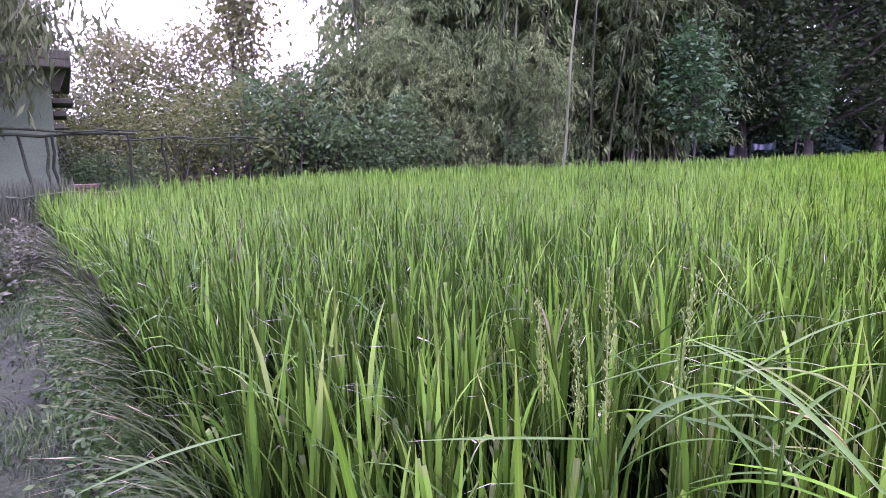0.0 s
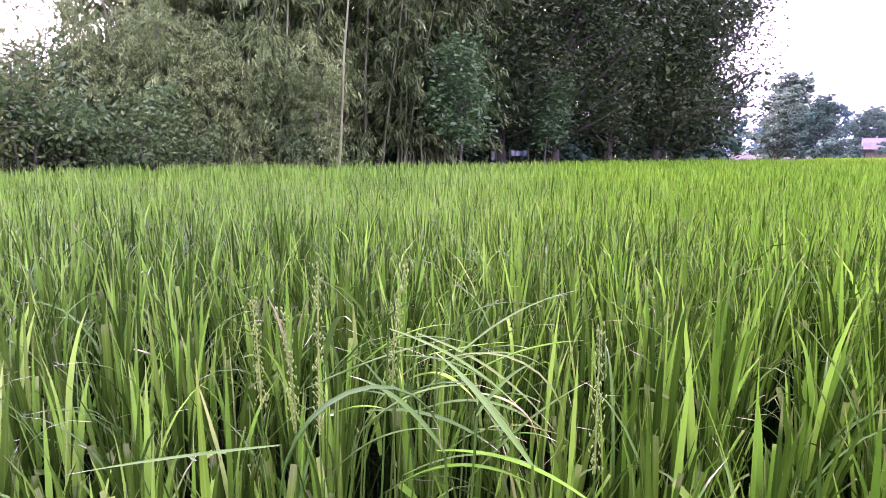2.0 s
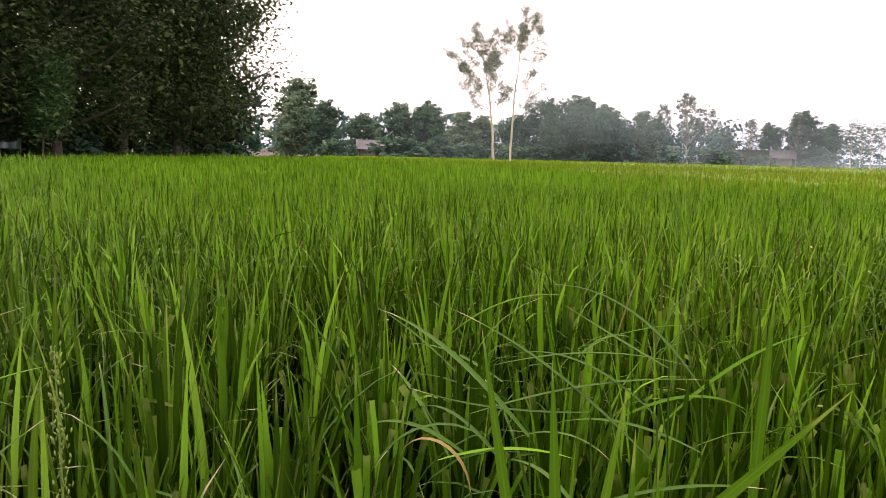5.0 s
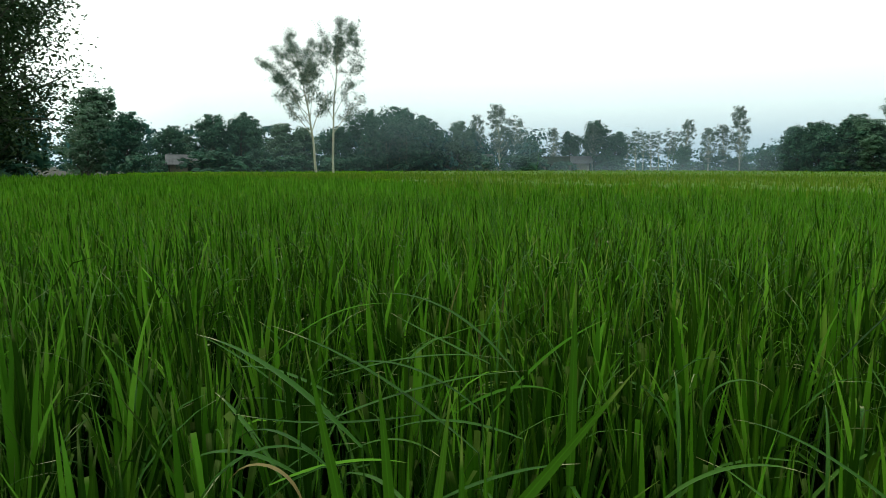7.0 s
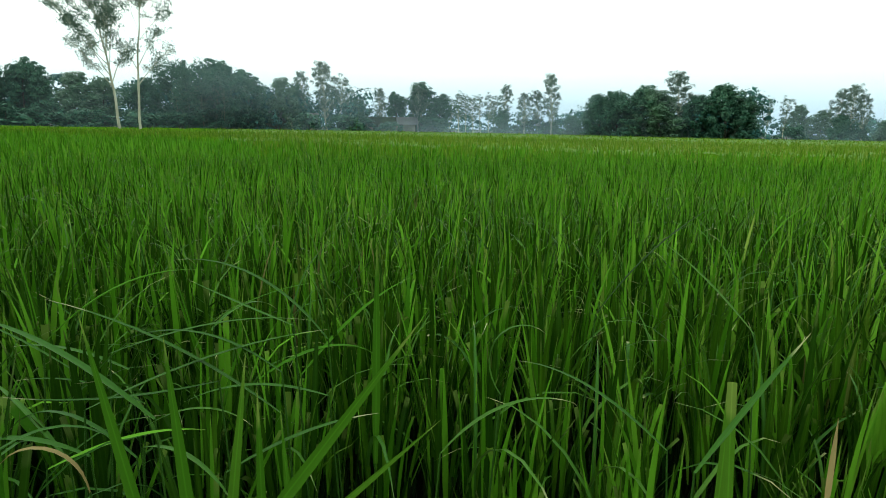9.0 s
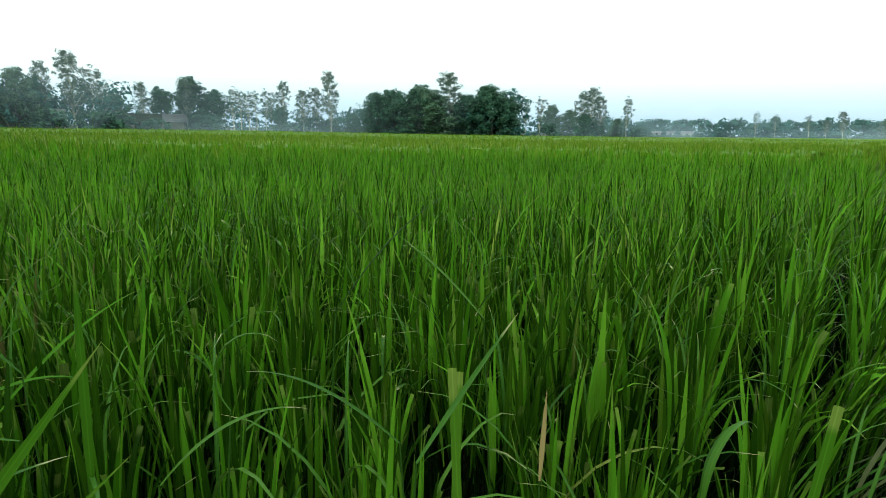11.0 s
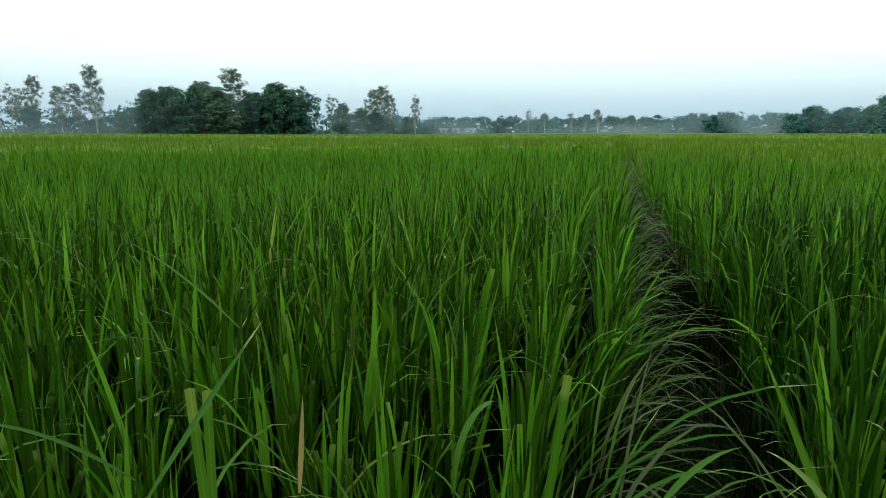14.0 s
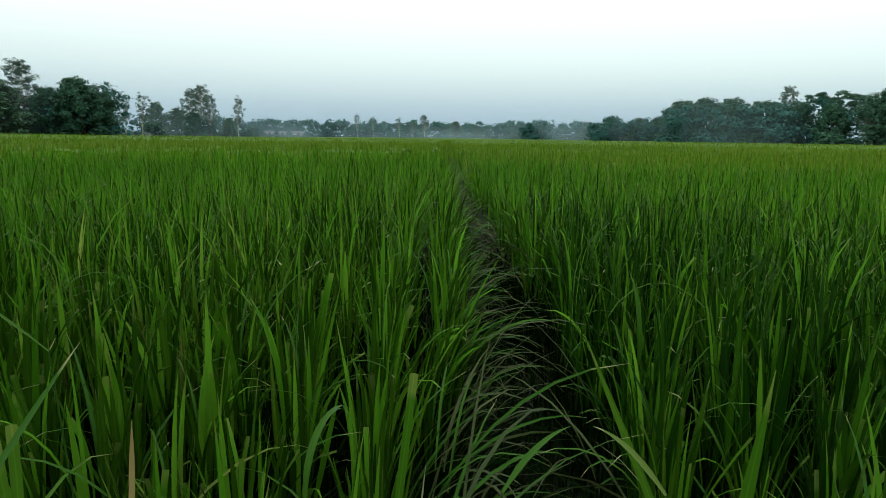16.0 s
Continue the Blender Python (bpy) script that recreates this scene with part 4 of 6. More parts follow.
LINE_C = [(-113.2, 101, 10.7, "gum_full", 1.25), (-114.8, 98, 7.2, "dark_round", 0.8), (-116.9, 98, 8.6, "dark_round", 0.95), (-118.2, 100, 7.0, "dark_tall", 1.1), (-119.8, 112, 7.4, "gum_tall", 0.9), (-121.0, 110, 7.4, "gum_tall", 1.0),
          (-122.1, 150, 7.4, "light_tall", 1.1), (-123.4, 155, 6.6, "light_tall", 1.2), (-124.5, 130, 9.6, "gum_full", 1.0), (-125.4, 128, 10.3, "gum_full", 1.0), (-126.3, 131, 8.8, "gum_full", 0.9), (-124.9, 127, 5.0, "dark_tall", 1.2),
          (-128.4, 132, 8.7, "gum_tall", 1.0), (-127.4, 140, 4.4, "light_tall", 1.2)]
LINE_D = [(-138.4, 255, 9.4, "gum_tall", 1.1), (-139.8, 255, 8.8, "gum_sparse", 1.1), (-142.1, 255, 8.6, "gum_tall", 1.2), (-143.3, 262, 7.2, "gum_full", 1.2), (-144.4, 255, 9.6, "gum_full", 1.1), (-147.2, 265, 7.6, "light_tall", 1.3), (-148.9, 268, 6.2, "dark_tall", 1.2)]
LINE_E = [(-158.6, 205, 6.6, "dark_tall", 1.3), (-160.5, 180, 7.2, "dark_round", 1.0), (-162.6, 172, 6.8, "dark_round", 1.0), (-164.4, 165, 7.0, "dark_round", 1.0),
          (-166.3, 155, 10.2, "dark_round", 1.0), (-168.3, 150, 10.4, "dark_round", 1.0), (-170.4, 146, 10.0, "dark_round", 1.0), (-172.4, 144, 9.2, "dark_round", 1.0), (-174.1, 146, 12.4, "gum_full", 0.9), (-174.5, 142, 9.0, "dark_round", 1.0),
          (-176.8, 138, 10.4, "spreading", 1.0), (-177.2, 134, 8.2, "dark_round", 0.9), (-179.2, 132, 9.8, "gum_full", 1.2), (-180.6, 128, 10.4, "dark_tall", 1.2), (-182.2, 126, 9.2, "dark_round", 1.1), (-184.5, 122, 9.6, "dark_round", 1.1)]
for row in (LINE_A, LINE_B, LINE_C, LINE_D, LINE_E):
    for i, (b, d, h, kind, wide) in enumerate(row):
        size = h / 10.0 * (1.0 if b > -57 or b < -130 else 0.98 if b < -112.5 else 0.92)
        plant(kind, *at(b, d), size, wide, (i * 77 + b * 13) % 360, group="tree line across the fields")
# bushes and hedges at the foot of the tree line
for i in range(46):
    b = -54 - i * 2.9 + rng.uniform(-1, 1)
    if -149 < b < -130 or -100.5 < b < -93:
        continue
    d = float(field_limit(b)) + rng.uniform(1, 5)
    plant("bush", *at(b, d), rng.uniform(0.7, 1.1), rng.uniform(1.0, 1.6), rng.uniform(0, 360), group="bushes along the fields")


# far wood: bluish distance haze painted into the leaf colour
WOOD = leaf_material("far wood leaf blued by haze", [(0.0, (0.010, 0.042, 0.038)), (0.5, (0.02, 0.068, 0.058)), (1.0, (0.04, 0.105, 0.082))], rough=0.6, spec=0.05, through_part=0.15, patch=0.05)


def far_wood(b0, b1, d, h0, h1, n):
    """A far wood: many rounded crowns of leaves that run into one another, to an uneven top."""
    crowns = max(8, int(abs(b1 - b0) * math.pi / 180 * d / 0.45))
    b = rng.uniform(b1, b0, crowns)
    dd = d + rng.uniform(-6, 12, crowns)
    top = h0 + (h1 - h0) * np.clip(0.5 + 0.3 * np.sin(b * 2.1) + 0.2 * np.sin(b * 5.3 + 1) + rng.normal(0, 0.25, crowns), 0, 1.2)
    rad = rng.uniform(0.12, 0.34, crowns) * top
    low = rng.uniform(0.0, 0.85, crowns)
    low = np.where(rng.uniform(0, 1, crowns) < 0.35, 1.0, low)
    mid_z = np.maximum((top - rad) * low, 0.4)
    bx2, by2 = -np.sin(np.radians(b)) * dd, np.cos(np.radians(b)) * dd
    c = np.stack([bx2, by2, mid_z + rise(bx2, by2)], 1)
    v, f = clump_leaves(c, rad * 1.35, max(6, int(n * 0.85) // crowns), 0.19 + 0.002 * d, 0.13 + 0.0015 * d, rng, 0.75, 0.3)
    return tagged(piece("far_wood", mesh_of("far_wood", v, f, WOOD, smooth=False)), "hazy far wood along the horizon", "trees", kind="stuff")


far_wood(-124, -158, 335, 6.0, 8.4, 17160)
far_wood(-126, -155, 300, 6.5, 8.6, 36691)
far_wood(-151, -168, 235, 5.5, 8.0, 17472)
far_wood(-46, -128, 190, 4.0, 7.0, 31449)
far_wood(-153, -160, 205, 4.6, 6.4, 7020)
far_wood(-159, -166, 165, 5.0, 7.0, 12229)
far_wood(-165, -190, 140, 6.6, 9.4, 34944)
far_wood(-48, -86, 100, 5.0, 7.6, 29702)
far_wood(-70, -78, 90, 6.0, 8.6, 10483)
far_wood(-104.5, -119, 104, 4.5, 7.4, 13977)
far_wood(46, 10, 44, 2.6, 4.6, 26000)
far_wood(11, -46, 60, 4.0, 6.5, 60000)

# ---- bamboo grove beyond the field ----


def bamboo_clump(seed, height, spread_r, culms, leaves, leaf=BAMBOO):
    r = np.random.default_rng(seed)
    root = thing("bamboo_clump", Matrix(), "tall dense bamboo clump with drooping grey-green leaves", "bamboo", "bamboo grove")
    tips = []
    for i in range(culms):
        a, q = r.uniform(0, 2 * np.pi), spread_r * 0.45 * math.sqrt(r.uniform(0, 1))
        start = np.array([q * math.cos(a), q * math.sin(a), -0.1])
        pts = branch_path(start, (math.cos(a) * r.uniform(0, 0.25), math.sin(a) * r.uniform(0, 0.25), 1), height * r.uniform(0.7, 1.05), -0.15, 11, 0.045, r)
        rr = r.uniform(0.028, 0.05)
        piece("culm", mesh_of("culm", *tube(pts, np.linspace(rr, 0.008, 11), 6), CULM), root)
        tips.append(pts)
    tips = np.array(tips)
    # arching branchlets from the culms' nodes, each hung with four sprays of about nine leaves
    n = leaves // 36
    k, g = r.integers(0, culms, n), r.uniform(0.1, 1, n) ** 0.85 * 10
    j = np.minimum(g.astype(int), 9)
    o = tips[k, j] + (tips[k, j + 1] - tips[k, j]) * (g - j)[:, None]
    a = r.uniform(0, 6.28, n)
    out = np.stack([np.cos(a), np.sin(a), np.zeros(n)], 1)
    reach = (0.45 + spread_r * 0.5 * r.uniform(0, 1, (n, 1)) ** 1.3) * (1.1 - 0.05 * g[:, None])
    c, d0 = [], []
    for q in (0.35, 0.6, 0.82, 1.0):
        c.append(o + out * reach * q + np.array([0, 0, 1]) * reach * (0.55 * q - 0.85 * q * q) + r.normal(size=(n, 3)) * 0.05)
        d0.append(out * r.uniform(0.2, 0.9, (n, 1)) + np.array([0, 0, -0.75]) + r.normal(size=(n, 3)) * 0.25)
    c, d0 = np.concatenate(c), np.concatenate(d0)
    above = c[:, 2] > 0.35
    c, d0 = c[above], d0[above]
    vs = []
    for i in range(9):
        d = d0 + r.normal(size=d0.shape) * 0.45
        d[:, 2] -= 0.2
        d /= np.linalg.norm(d, axis=1, keepdims=True)
        s = np.cross(d, r.normal(size=d.shape) + np.array([0, 0, 0.8]))
        s /= np.linalg.norm(s, axis=1, keepdims=True)
        ln, w = r.uniform(0.17, 0.36, (len(c), 1)), r.uniform(0.034, 0.06, (len(c), 1))
        p = c + r.normal(size=c.shape) * 0.06
        vs.append(np.stack([p, p + d * ln * 0.35 + s * w / 2, p + d * ln, p + d * ln * 0.35 - s * w / 2], 1))
    v = np.concatenate(vs).reshape(-1, 3)
    piece("foliage", mesh_of("foliage", v, np.arange(len(v)).reshape(-1, 4), leaf, smooth=False), root)
    return root


KINDS["bamboo_a"] = lambda: bamboo_clump(31, 10, 2.6, 26, 34000)
KINDS["bamboo_glare"] = lambda: bamboo_clump(34, 10, 2.6, 20, 31000, BAMBOO_GLARE)
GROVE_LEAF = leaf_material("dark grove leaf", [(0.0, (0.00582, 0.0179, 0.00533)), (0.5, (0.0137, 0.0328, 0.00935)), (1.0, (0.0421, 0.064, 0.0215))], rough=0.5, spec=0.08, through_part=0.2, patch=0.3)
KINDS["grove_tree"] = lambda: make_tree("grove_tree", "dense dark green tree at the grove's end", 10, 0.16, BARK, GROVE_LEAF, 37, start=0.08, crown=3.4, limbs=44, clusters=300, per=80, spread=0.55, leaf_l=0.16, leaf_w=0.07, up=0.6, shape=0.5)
KINDS["bamboo_b"] = lambda: bamboo_clump(32, 10, 2.2, 24, 30000)
KINDS["bamboo_c"] = lambda: bamboo_clump(33, 10, 3.0, 28, 35000)
GROVE = [(9.4, 19.5, 0.36, "bamboo_glare"), (3.6, 19.5, 0.9, "bamboo_glare"), (1.0, 20.5, 1.0, "bamboo_glare"), (7.6, 17.3, 0.42, "bamboo_glare"), (4.2, 17.2, 0.46, "bamboo_glare"), (0.6, 17.4, 0.48, "bamboo_glare"), (-3.0, 17.6, 0.42, "bamboo_glare"), (-9.6, 17.9, 0.40, "bamboo_glare"), (-4.0, 19.5, 1.0, "bamboo_glare"), (-9.5, 20.5, 1.05, "bamboo_glare"), (-15, 21, 1.05, "bamboo_c"),
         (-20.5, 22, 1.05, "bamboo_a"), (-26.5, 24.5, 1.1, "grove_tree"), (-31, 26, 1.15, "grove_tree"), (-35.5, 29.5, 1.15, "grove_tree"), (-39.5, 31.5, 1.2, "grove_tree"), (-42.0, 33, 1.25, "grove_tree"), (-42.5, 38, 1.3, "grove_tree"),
         (2, 26, 1.1, "bamboo_glare"), (-7, 26, 1.15, "bamboo_a"), (-14, 27, 1.2, "bamboo_b"), (-22, 29, 1.2, "bamboo_c"), (-29, 33, 1.25, "bamboo_a"), (-36, 37, 1.25, "bamboo_b"), (-41, 40, 1.25, "bamboo_a")]
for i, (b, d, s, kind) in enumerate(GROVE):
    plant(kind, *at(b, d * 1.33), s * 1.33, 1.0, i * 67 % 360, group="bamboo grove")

KINDS["broad_bush"] = lambda: make_tree("shrub", "broad-leaved dark green shrub at the rice's edge", 3, 0.04, BARK, BROAD, 41, start=0.06, crown=1.3, limbs=26, clusters=140, per=32, spread=0.26, leaf_l=0.14, leaf_w=0.052, up=0.6, category="bush", stems=5, lean=0.3, droop=0.7)
KINDS["fresh_tree"] = lambda: make_tree("young_tree", "young tree with glossy fresh green leaves", 5, 0.05, BARK, FRESH, 43, start=0.3, crown=1.35, limbs=22, clusters=130, per=30, spread=0.32, leaf_l=0.2, leaf_w=0.07, up=0.6)
KINDS["thin_tree"] = lambda: make_tree("thin_tree", "thin tree with sparse yellow-green leaves", 7, 0.06, BARK, YELLOWISH, 45, start=0.35, crown=1.5, limbs=26, clusters=125, per=26, spread=0.38, leaf_l=0.17, leaf_w=0.07, up=0.9, droop=0.5)
KINDS["light_bush"] = lambda: make_tree("shrub", "tall light green shrub behind the fence", 3.4, 0.04, BARK, BUSH_LEAF, 47, start=0.05, crown=1.4, limbs=24, clusters=110, per=40, spread=0.32, leaf_l=0.13, leaf_w=0.05, up=0.7, category="bush", stems=5, lean=0.3)
KINDS["slim_pole_tree"] = lambda: make_tree("slender_tree", "slender leaning tree with a pale bare trunk", 11, 0.042, GREY_BARK, BAMBOO, 49, start=0.72, crown=1.2, limbs=12, clusters=50, per=24, spread=0.35, leaf_l=0.2, leaf_w=0.07, up=0.8)
for b, d, s in ((13.2, 15.8, 1.0), (10.5, 16.3, 0.95), (8.0, 16.2, 1.0), (5.2, 16.6, 0.9), (2.5, 16.4, 0.7), (-10, 17.8, 0.75)):
    plant("broad_bush", *at(b, d * 1.32), s * 1.32, 1.0, b * 40 % 360, group="shrubs at the grove's foot")
for i, (b, d, s) in enumerate(((27.4, 17.2, 0.5), (26.0, 16.6, 0.45), (24.6, 17.4, 0.5))):
    plant("broad_bush", *at(b, d), s, 1.0, i * 80, group="shrubs behind the fence")
for i in range(16):
    b = -6.0 - i * 2.4
    plant("bush", *at(b, float(field_limit(b)) + 8.5 + (i * 37 % 5) * 0.8), 0.75 + (i * 13 % 4) * 0.1, 1.2, i * 50, group="undergrowth of the grove")
plant("fresh_tree", *at(-22.9, 26), 1.12, 1.0, 30)
plant("fresh_tree", *at(-30, 31), 0.93, 1.0, 130)
plant("slim_pole_tree", *at(-11.6, 22.9), 1.3, 1.0, 0, tilt=6.0)
plant("slim_pole_tree", *at(-6.7, 23.8), 1.3, 0.9, 140, tilt=1.5)
plant("slim_pole_tree", *at(-19.4, 27), 1.25, 0.8, 250)
for b, d, s in ((25.4, 24, 0.80), (23.4, 26, 0.82), (19.2, 25, 0.86), (16.6, 24, 1.05), (14.6, 24, 1.1), (21.0, 27, 0.72), (12.0, 26, 0.7), (18.0, 28, 0.9), (22.2, 29, 0.86), (24.4, 30, 0.9), (15.6, 30, 1.1), (27.4, 27, 0.8)):
    plant("thin_tree", *at(b, d), s, 1.0, b * 70 % 360, group="thin trees behind the fence")
for b, d, s in ((26.3, 20, 0.8), (24.0, 18.5, 0.8), (21.8, 19, 0.95), (19.5, 19.5, 0.95), (17.2, 20.5, 1.1), (15.0, 21.5, 1.15), (12.5, 23.5, 1.2), (23, 23, 1.15), (18, 25, 1.3), (14, 27, 1.4), (27.6, 19.5, 0.9), (28.3, 24.5, 1.3), (26.8, 27, 1.6)):
    plant("light_bush", *at(b, d), s, 1.0, b * 50 % 360, group="shrubs behind the fence")

KINDS["bare_tree"] = lambda: make_tree("leaning_tree", "thin leaning tree with bare dark trunk behind the fence", 9, 0.075, BARK, YELLOWISH, 53, start=0.55, crown=1.6, limbs=16, clusters=60, per=14, spread=0.36, leaf_l=0.11, leaf_w=0.045, up=0.9, lean=0.0)
plant("bare_tree", *at(15.0, 23.5), 1.0, 1.0, 0, tilt=-7.0)
# hanging-leaved tree beside the house
KINDS["hanging_tree"] = lambda: make_tree("drooping_tree", "tree with long hanging grey-green leaves over the house", 6, 0.09, BARK, HANGING, 51, start=0.4, crown=1.9, limbs=26, clusters=150, per=34, spread=0.34, leaf_l=0.26, leaf_w=0.05, up=0.5, droop=2.2)
plant("hanging_tree", *at(36.2, 14.1), 0.98, 1.0, 10)
plant("hanging_tree", *at(32.6, 22.5), 1.0, 1.25, 200, z=0.3)
plant("thin_tree", *at(31.5, 19.5), 0.8, 1.3, 100, z=0.3)

# ---- house ----
hx, hy = at(29.75, 16.0)
house = thing("house", pose(hx, hy, 0.2, 0, 0, 29), "small grey plastered house with flat concrete roof", "house")
for b in ((-6, -2.5, 0, 0.25, -0.3, 3.1), (-1.45, 0, 0, 0.25, -0.3, 3.1), (-2.5, -1.45, 0, 0.25, -0.3, 1.2), (-2.5, -1.45, 0, 0.25, 2.35, 3.1), (-0.25, 0, 0.25, 4.8, -0.3, 3.1), (-6, -5.75, 0.25, 4.8, -0.3, 3.1), (-6, 0, 4.8, 5.05, -0.3, 3.1)):
    part("wall", box_bm(*b, 0.0), PLASTER, house)
part("plinth", box_bm(-6.05, 0.06, -0.06, -0.002, -0.3, 0.25, 0.02), CONCRETE, house, "darker concrete plinth")
roof = part("roof", box_bm(-6.4, 0.42, -0.55, 5.4, 3.11, 3.27, 0.02), CONCRETE, house, "dark stained roof slab")
bm = box_bm(-6.4, 0.42, -0.55, -0.43, 3.27, 3.46, 0.015)
box_bm(0.30, 0.42, -0.43, 5.4, 3.27, 3.46, 0.015, bm)
part("parapet", bm, CONCRETE, roof)
for z, x in ((2.45, 0.40), (2.18, 0.26), (1.92, 0.2)):
    part("sunshade", box_bm(0.003, x, 0.2, 1.6, z, z + 0.11, 0.012), CONCRETE, house, "concrete sunshade slab")
bm = bmesh.new()
bmesh.ops.create_cone(bm, cap_ends=True, segments=4, radius1=0.06, radius2=0.28, depth=0.42, matrix=Matrix.Translation((0.12, 0.0, 2.89)) @ Matrix.Rotation(radians(45), 4, "Z"))
part("bracket", bm, CONCRETE, house, "flared roof bracket")
window = part("window", box_bm(-2.5, -1.45, 0.10, 0.14, 1.2, 1.28, 0.01), POLE_WOOD, house)
# a dark panel in the opening paints the shade of the room
part("pane", box_bm(-2.48, -1.47, 0.17, 0.2, 1.2, 2.34, 0.0), DARK, window, "dark panel for the unlit room in the window")
for x in (-2.5, -1.51):
    part("frame", box_bm(x, x + 0.06, 0.06, 0.16, 1.2, 2.35, 0.006), POLE_WOOD, window, "dark wooden window frame")
for i in range(6):
    part("bar", box_bm(-2.44, -1.51, 0.09, 0.105, 1.36 + i * 0.17, 1.38 + i * 0.17, 0.0), IRON, window, "iron window bar")
KINDS["roof_creeper"] = lambda: make_tree("creeper", "tangled brownish creeper growing over the roof's edge", 1.1, 0.02, BARK, HANGING, 57, start=0.05, crown=0.75, limbs=20, clusters=90, per=22, spread=0.2, leaf_l=0.13, leaf_w=0.045, up=0.5, category="creeper", stems=1, lean=0.3, droop=1.4)
for i, (x, y, s) in enumerate(((-0.75, 0.1, 1.1), (-1.5, 0.3, 1.3), (-0.5, 0.9, 0.8), (-2.1, 0.0, 1.2))):
    p = pose(hx, hy, 0.2, 0, 0, 29) @ Vector((x, y, 3.26))
    plant("roof_creeper", p.x, p.y, s, 1.0, i * 110, group="creepers on the roof", z=p.z)
antenna = thing("antenna_pole", pose(hx, hy, 0.2, 0, 0, 29), "thin aerial pole with crossbars on the roof", "antenna")
piece("pole", mesh_of("pole", *tube([(-0.22, 0.6, 3.27), (-0.21, 0.6, 4.3), (-0.22, 0.6, 5.6)], [0.025, 0.022, 0.018], 6), IRON), antenna)
for z, w in ((4.62, 0.42), (4.40, 0.2)):
    piece("crossbar", mesh_of("crossbar", *tube([(-0.22 - w, 0.6, z), (-0.22, 0.6, z + 0.01), (-0.22 + w, 0.62, z - 0.01)], [0.014, 0.014, 0.012], 5), IRON), antenna)

# ---- pole fence ----
fence = thing("fence", Matrix(), "rough fence of crooked poles round the homestead", "fence")


def pole(name, parent, a, b, r0, r1, mat=POLE_WOOD, sag=0.03, n=7, label=""):
    a, b = np.array(a, float), np.array(b, float)
    t = np.linspace(0, 1, n)[:, None]
    p = a + (b - a) * t + rng.normal(size=(n, 3)) * sag * np.sin(np.pi * t)
    return piece(name, mesh_of(name, *tube(p, np.linspace(r0, r1, n), 6), mat), parent, label)


def on_fence(b, z):
    d = float(field_limit(b)) - 0.1
    return (*at(b, d), EYE + (z - EYE) * d / 13.9)


for b, lean in ((33.9, 0.0), (31.2, 0.35), (30.4, 0.0), (29.9, 0.05), (24.7, 0.05), (22.3, 0.0), (17.2, -0.1), (12.2, 0.1)):
    x, y, z = on_fence(b, rng.uniform(1.86, 1.96))
    pole("post", fence, (x, y, 0.0), (x - lean * 0.8, y, z), 0.035, 0.026)
for b0, b1, z0, z1, r in ((34, 24.3, 1.90, 1.93, 0.034), (34, 26, 2.02, 1.96, 0.026), (29, 22.5, 1.97, 1.99, 0.02), (25.5, 17, 1.80, 1.84, 0.022), (22.5, 12.5, 1.86, 1.8, 0.02), (16.5, 9.5, 1.80, 1.86, 0.018), (20, 10, 1.72, 1.76, 0.016)):
    pole("rail", fence, on_fence(b0, z0), on_fence(b1, z1), r, r * 0.7, sag=0.025)

# ---- low reed fence by the path's end ----
reed_fence = thing("reed_fence", Matrix(), "low fence of dry upright reeds with a pale rail", "fence")
v, f = tube([(0, 0, 0), (0.004, 0.003, 0.35), (-0.004, 0.002, 0.7), (0.003, 0, 1.0)], [0.011, 0.010, 0.009, 0.006], 5)
reed = mesh_of("reed", v, f, REED)
for i in range(170):
    x, y = at(34.2 - i * 0.031, 12.5 + rng.uniform(-0.06, 0.06))
    piece("reed", reed, reed_fence, m=pose(x, y, 0.02, rng.normal() * 4, rng.normal() * 4, rng.uniform(0, 360)) @ Matrix.Diagonal((1, 1, rng.uniform(0.95, 1.16), 1)))
pole("rail", reed_fence, (*at(34.3, 12.42), 0.86), (*at(28.7, 12.42), 0.92), 0.016, 0.012, REED, label="pale bamboo rail")

# ---- stack of bricks ----
bx, by = at(27.6, 13.2)
stack = thing("brick_stack", pose(bx, by, 0.1, 0, 0, 22), "low stack of old red-brown bricks by the fence", "bricks")
bm = box_bm(-0.12, 0.12, -0.057, 0.057, -0.035, 0.035, 0.006)
brick = bpy.data.meshes.new("brick")
bm.to_mesh(brick)
bm.free()
brick.materials.append(BRICK)
for k in range(12):
    for i in range(4 if k < 10 else 2):
        for j in range(3):
            piece("brick", brick, stack, m=pose(-0.38 + i * 0.25 + (k % 2) * 0.06 + rng.normal() * 0.008, j * 0.125 + rng.normal() * 0.006, 0.036 + k * 0.076, 0, 0, rng.normal() * 3))

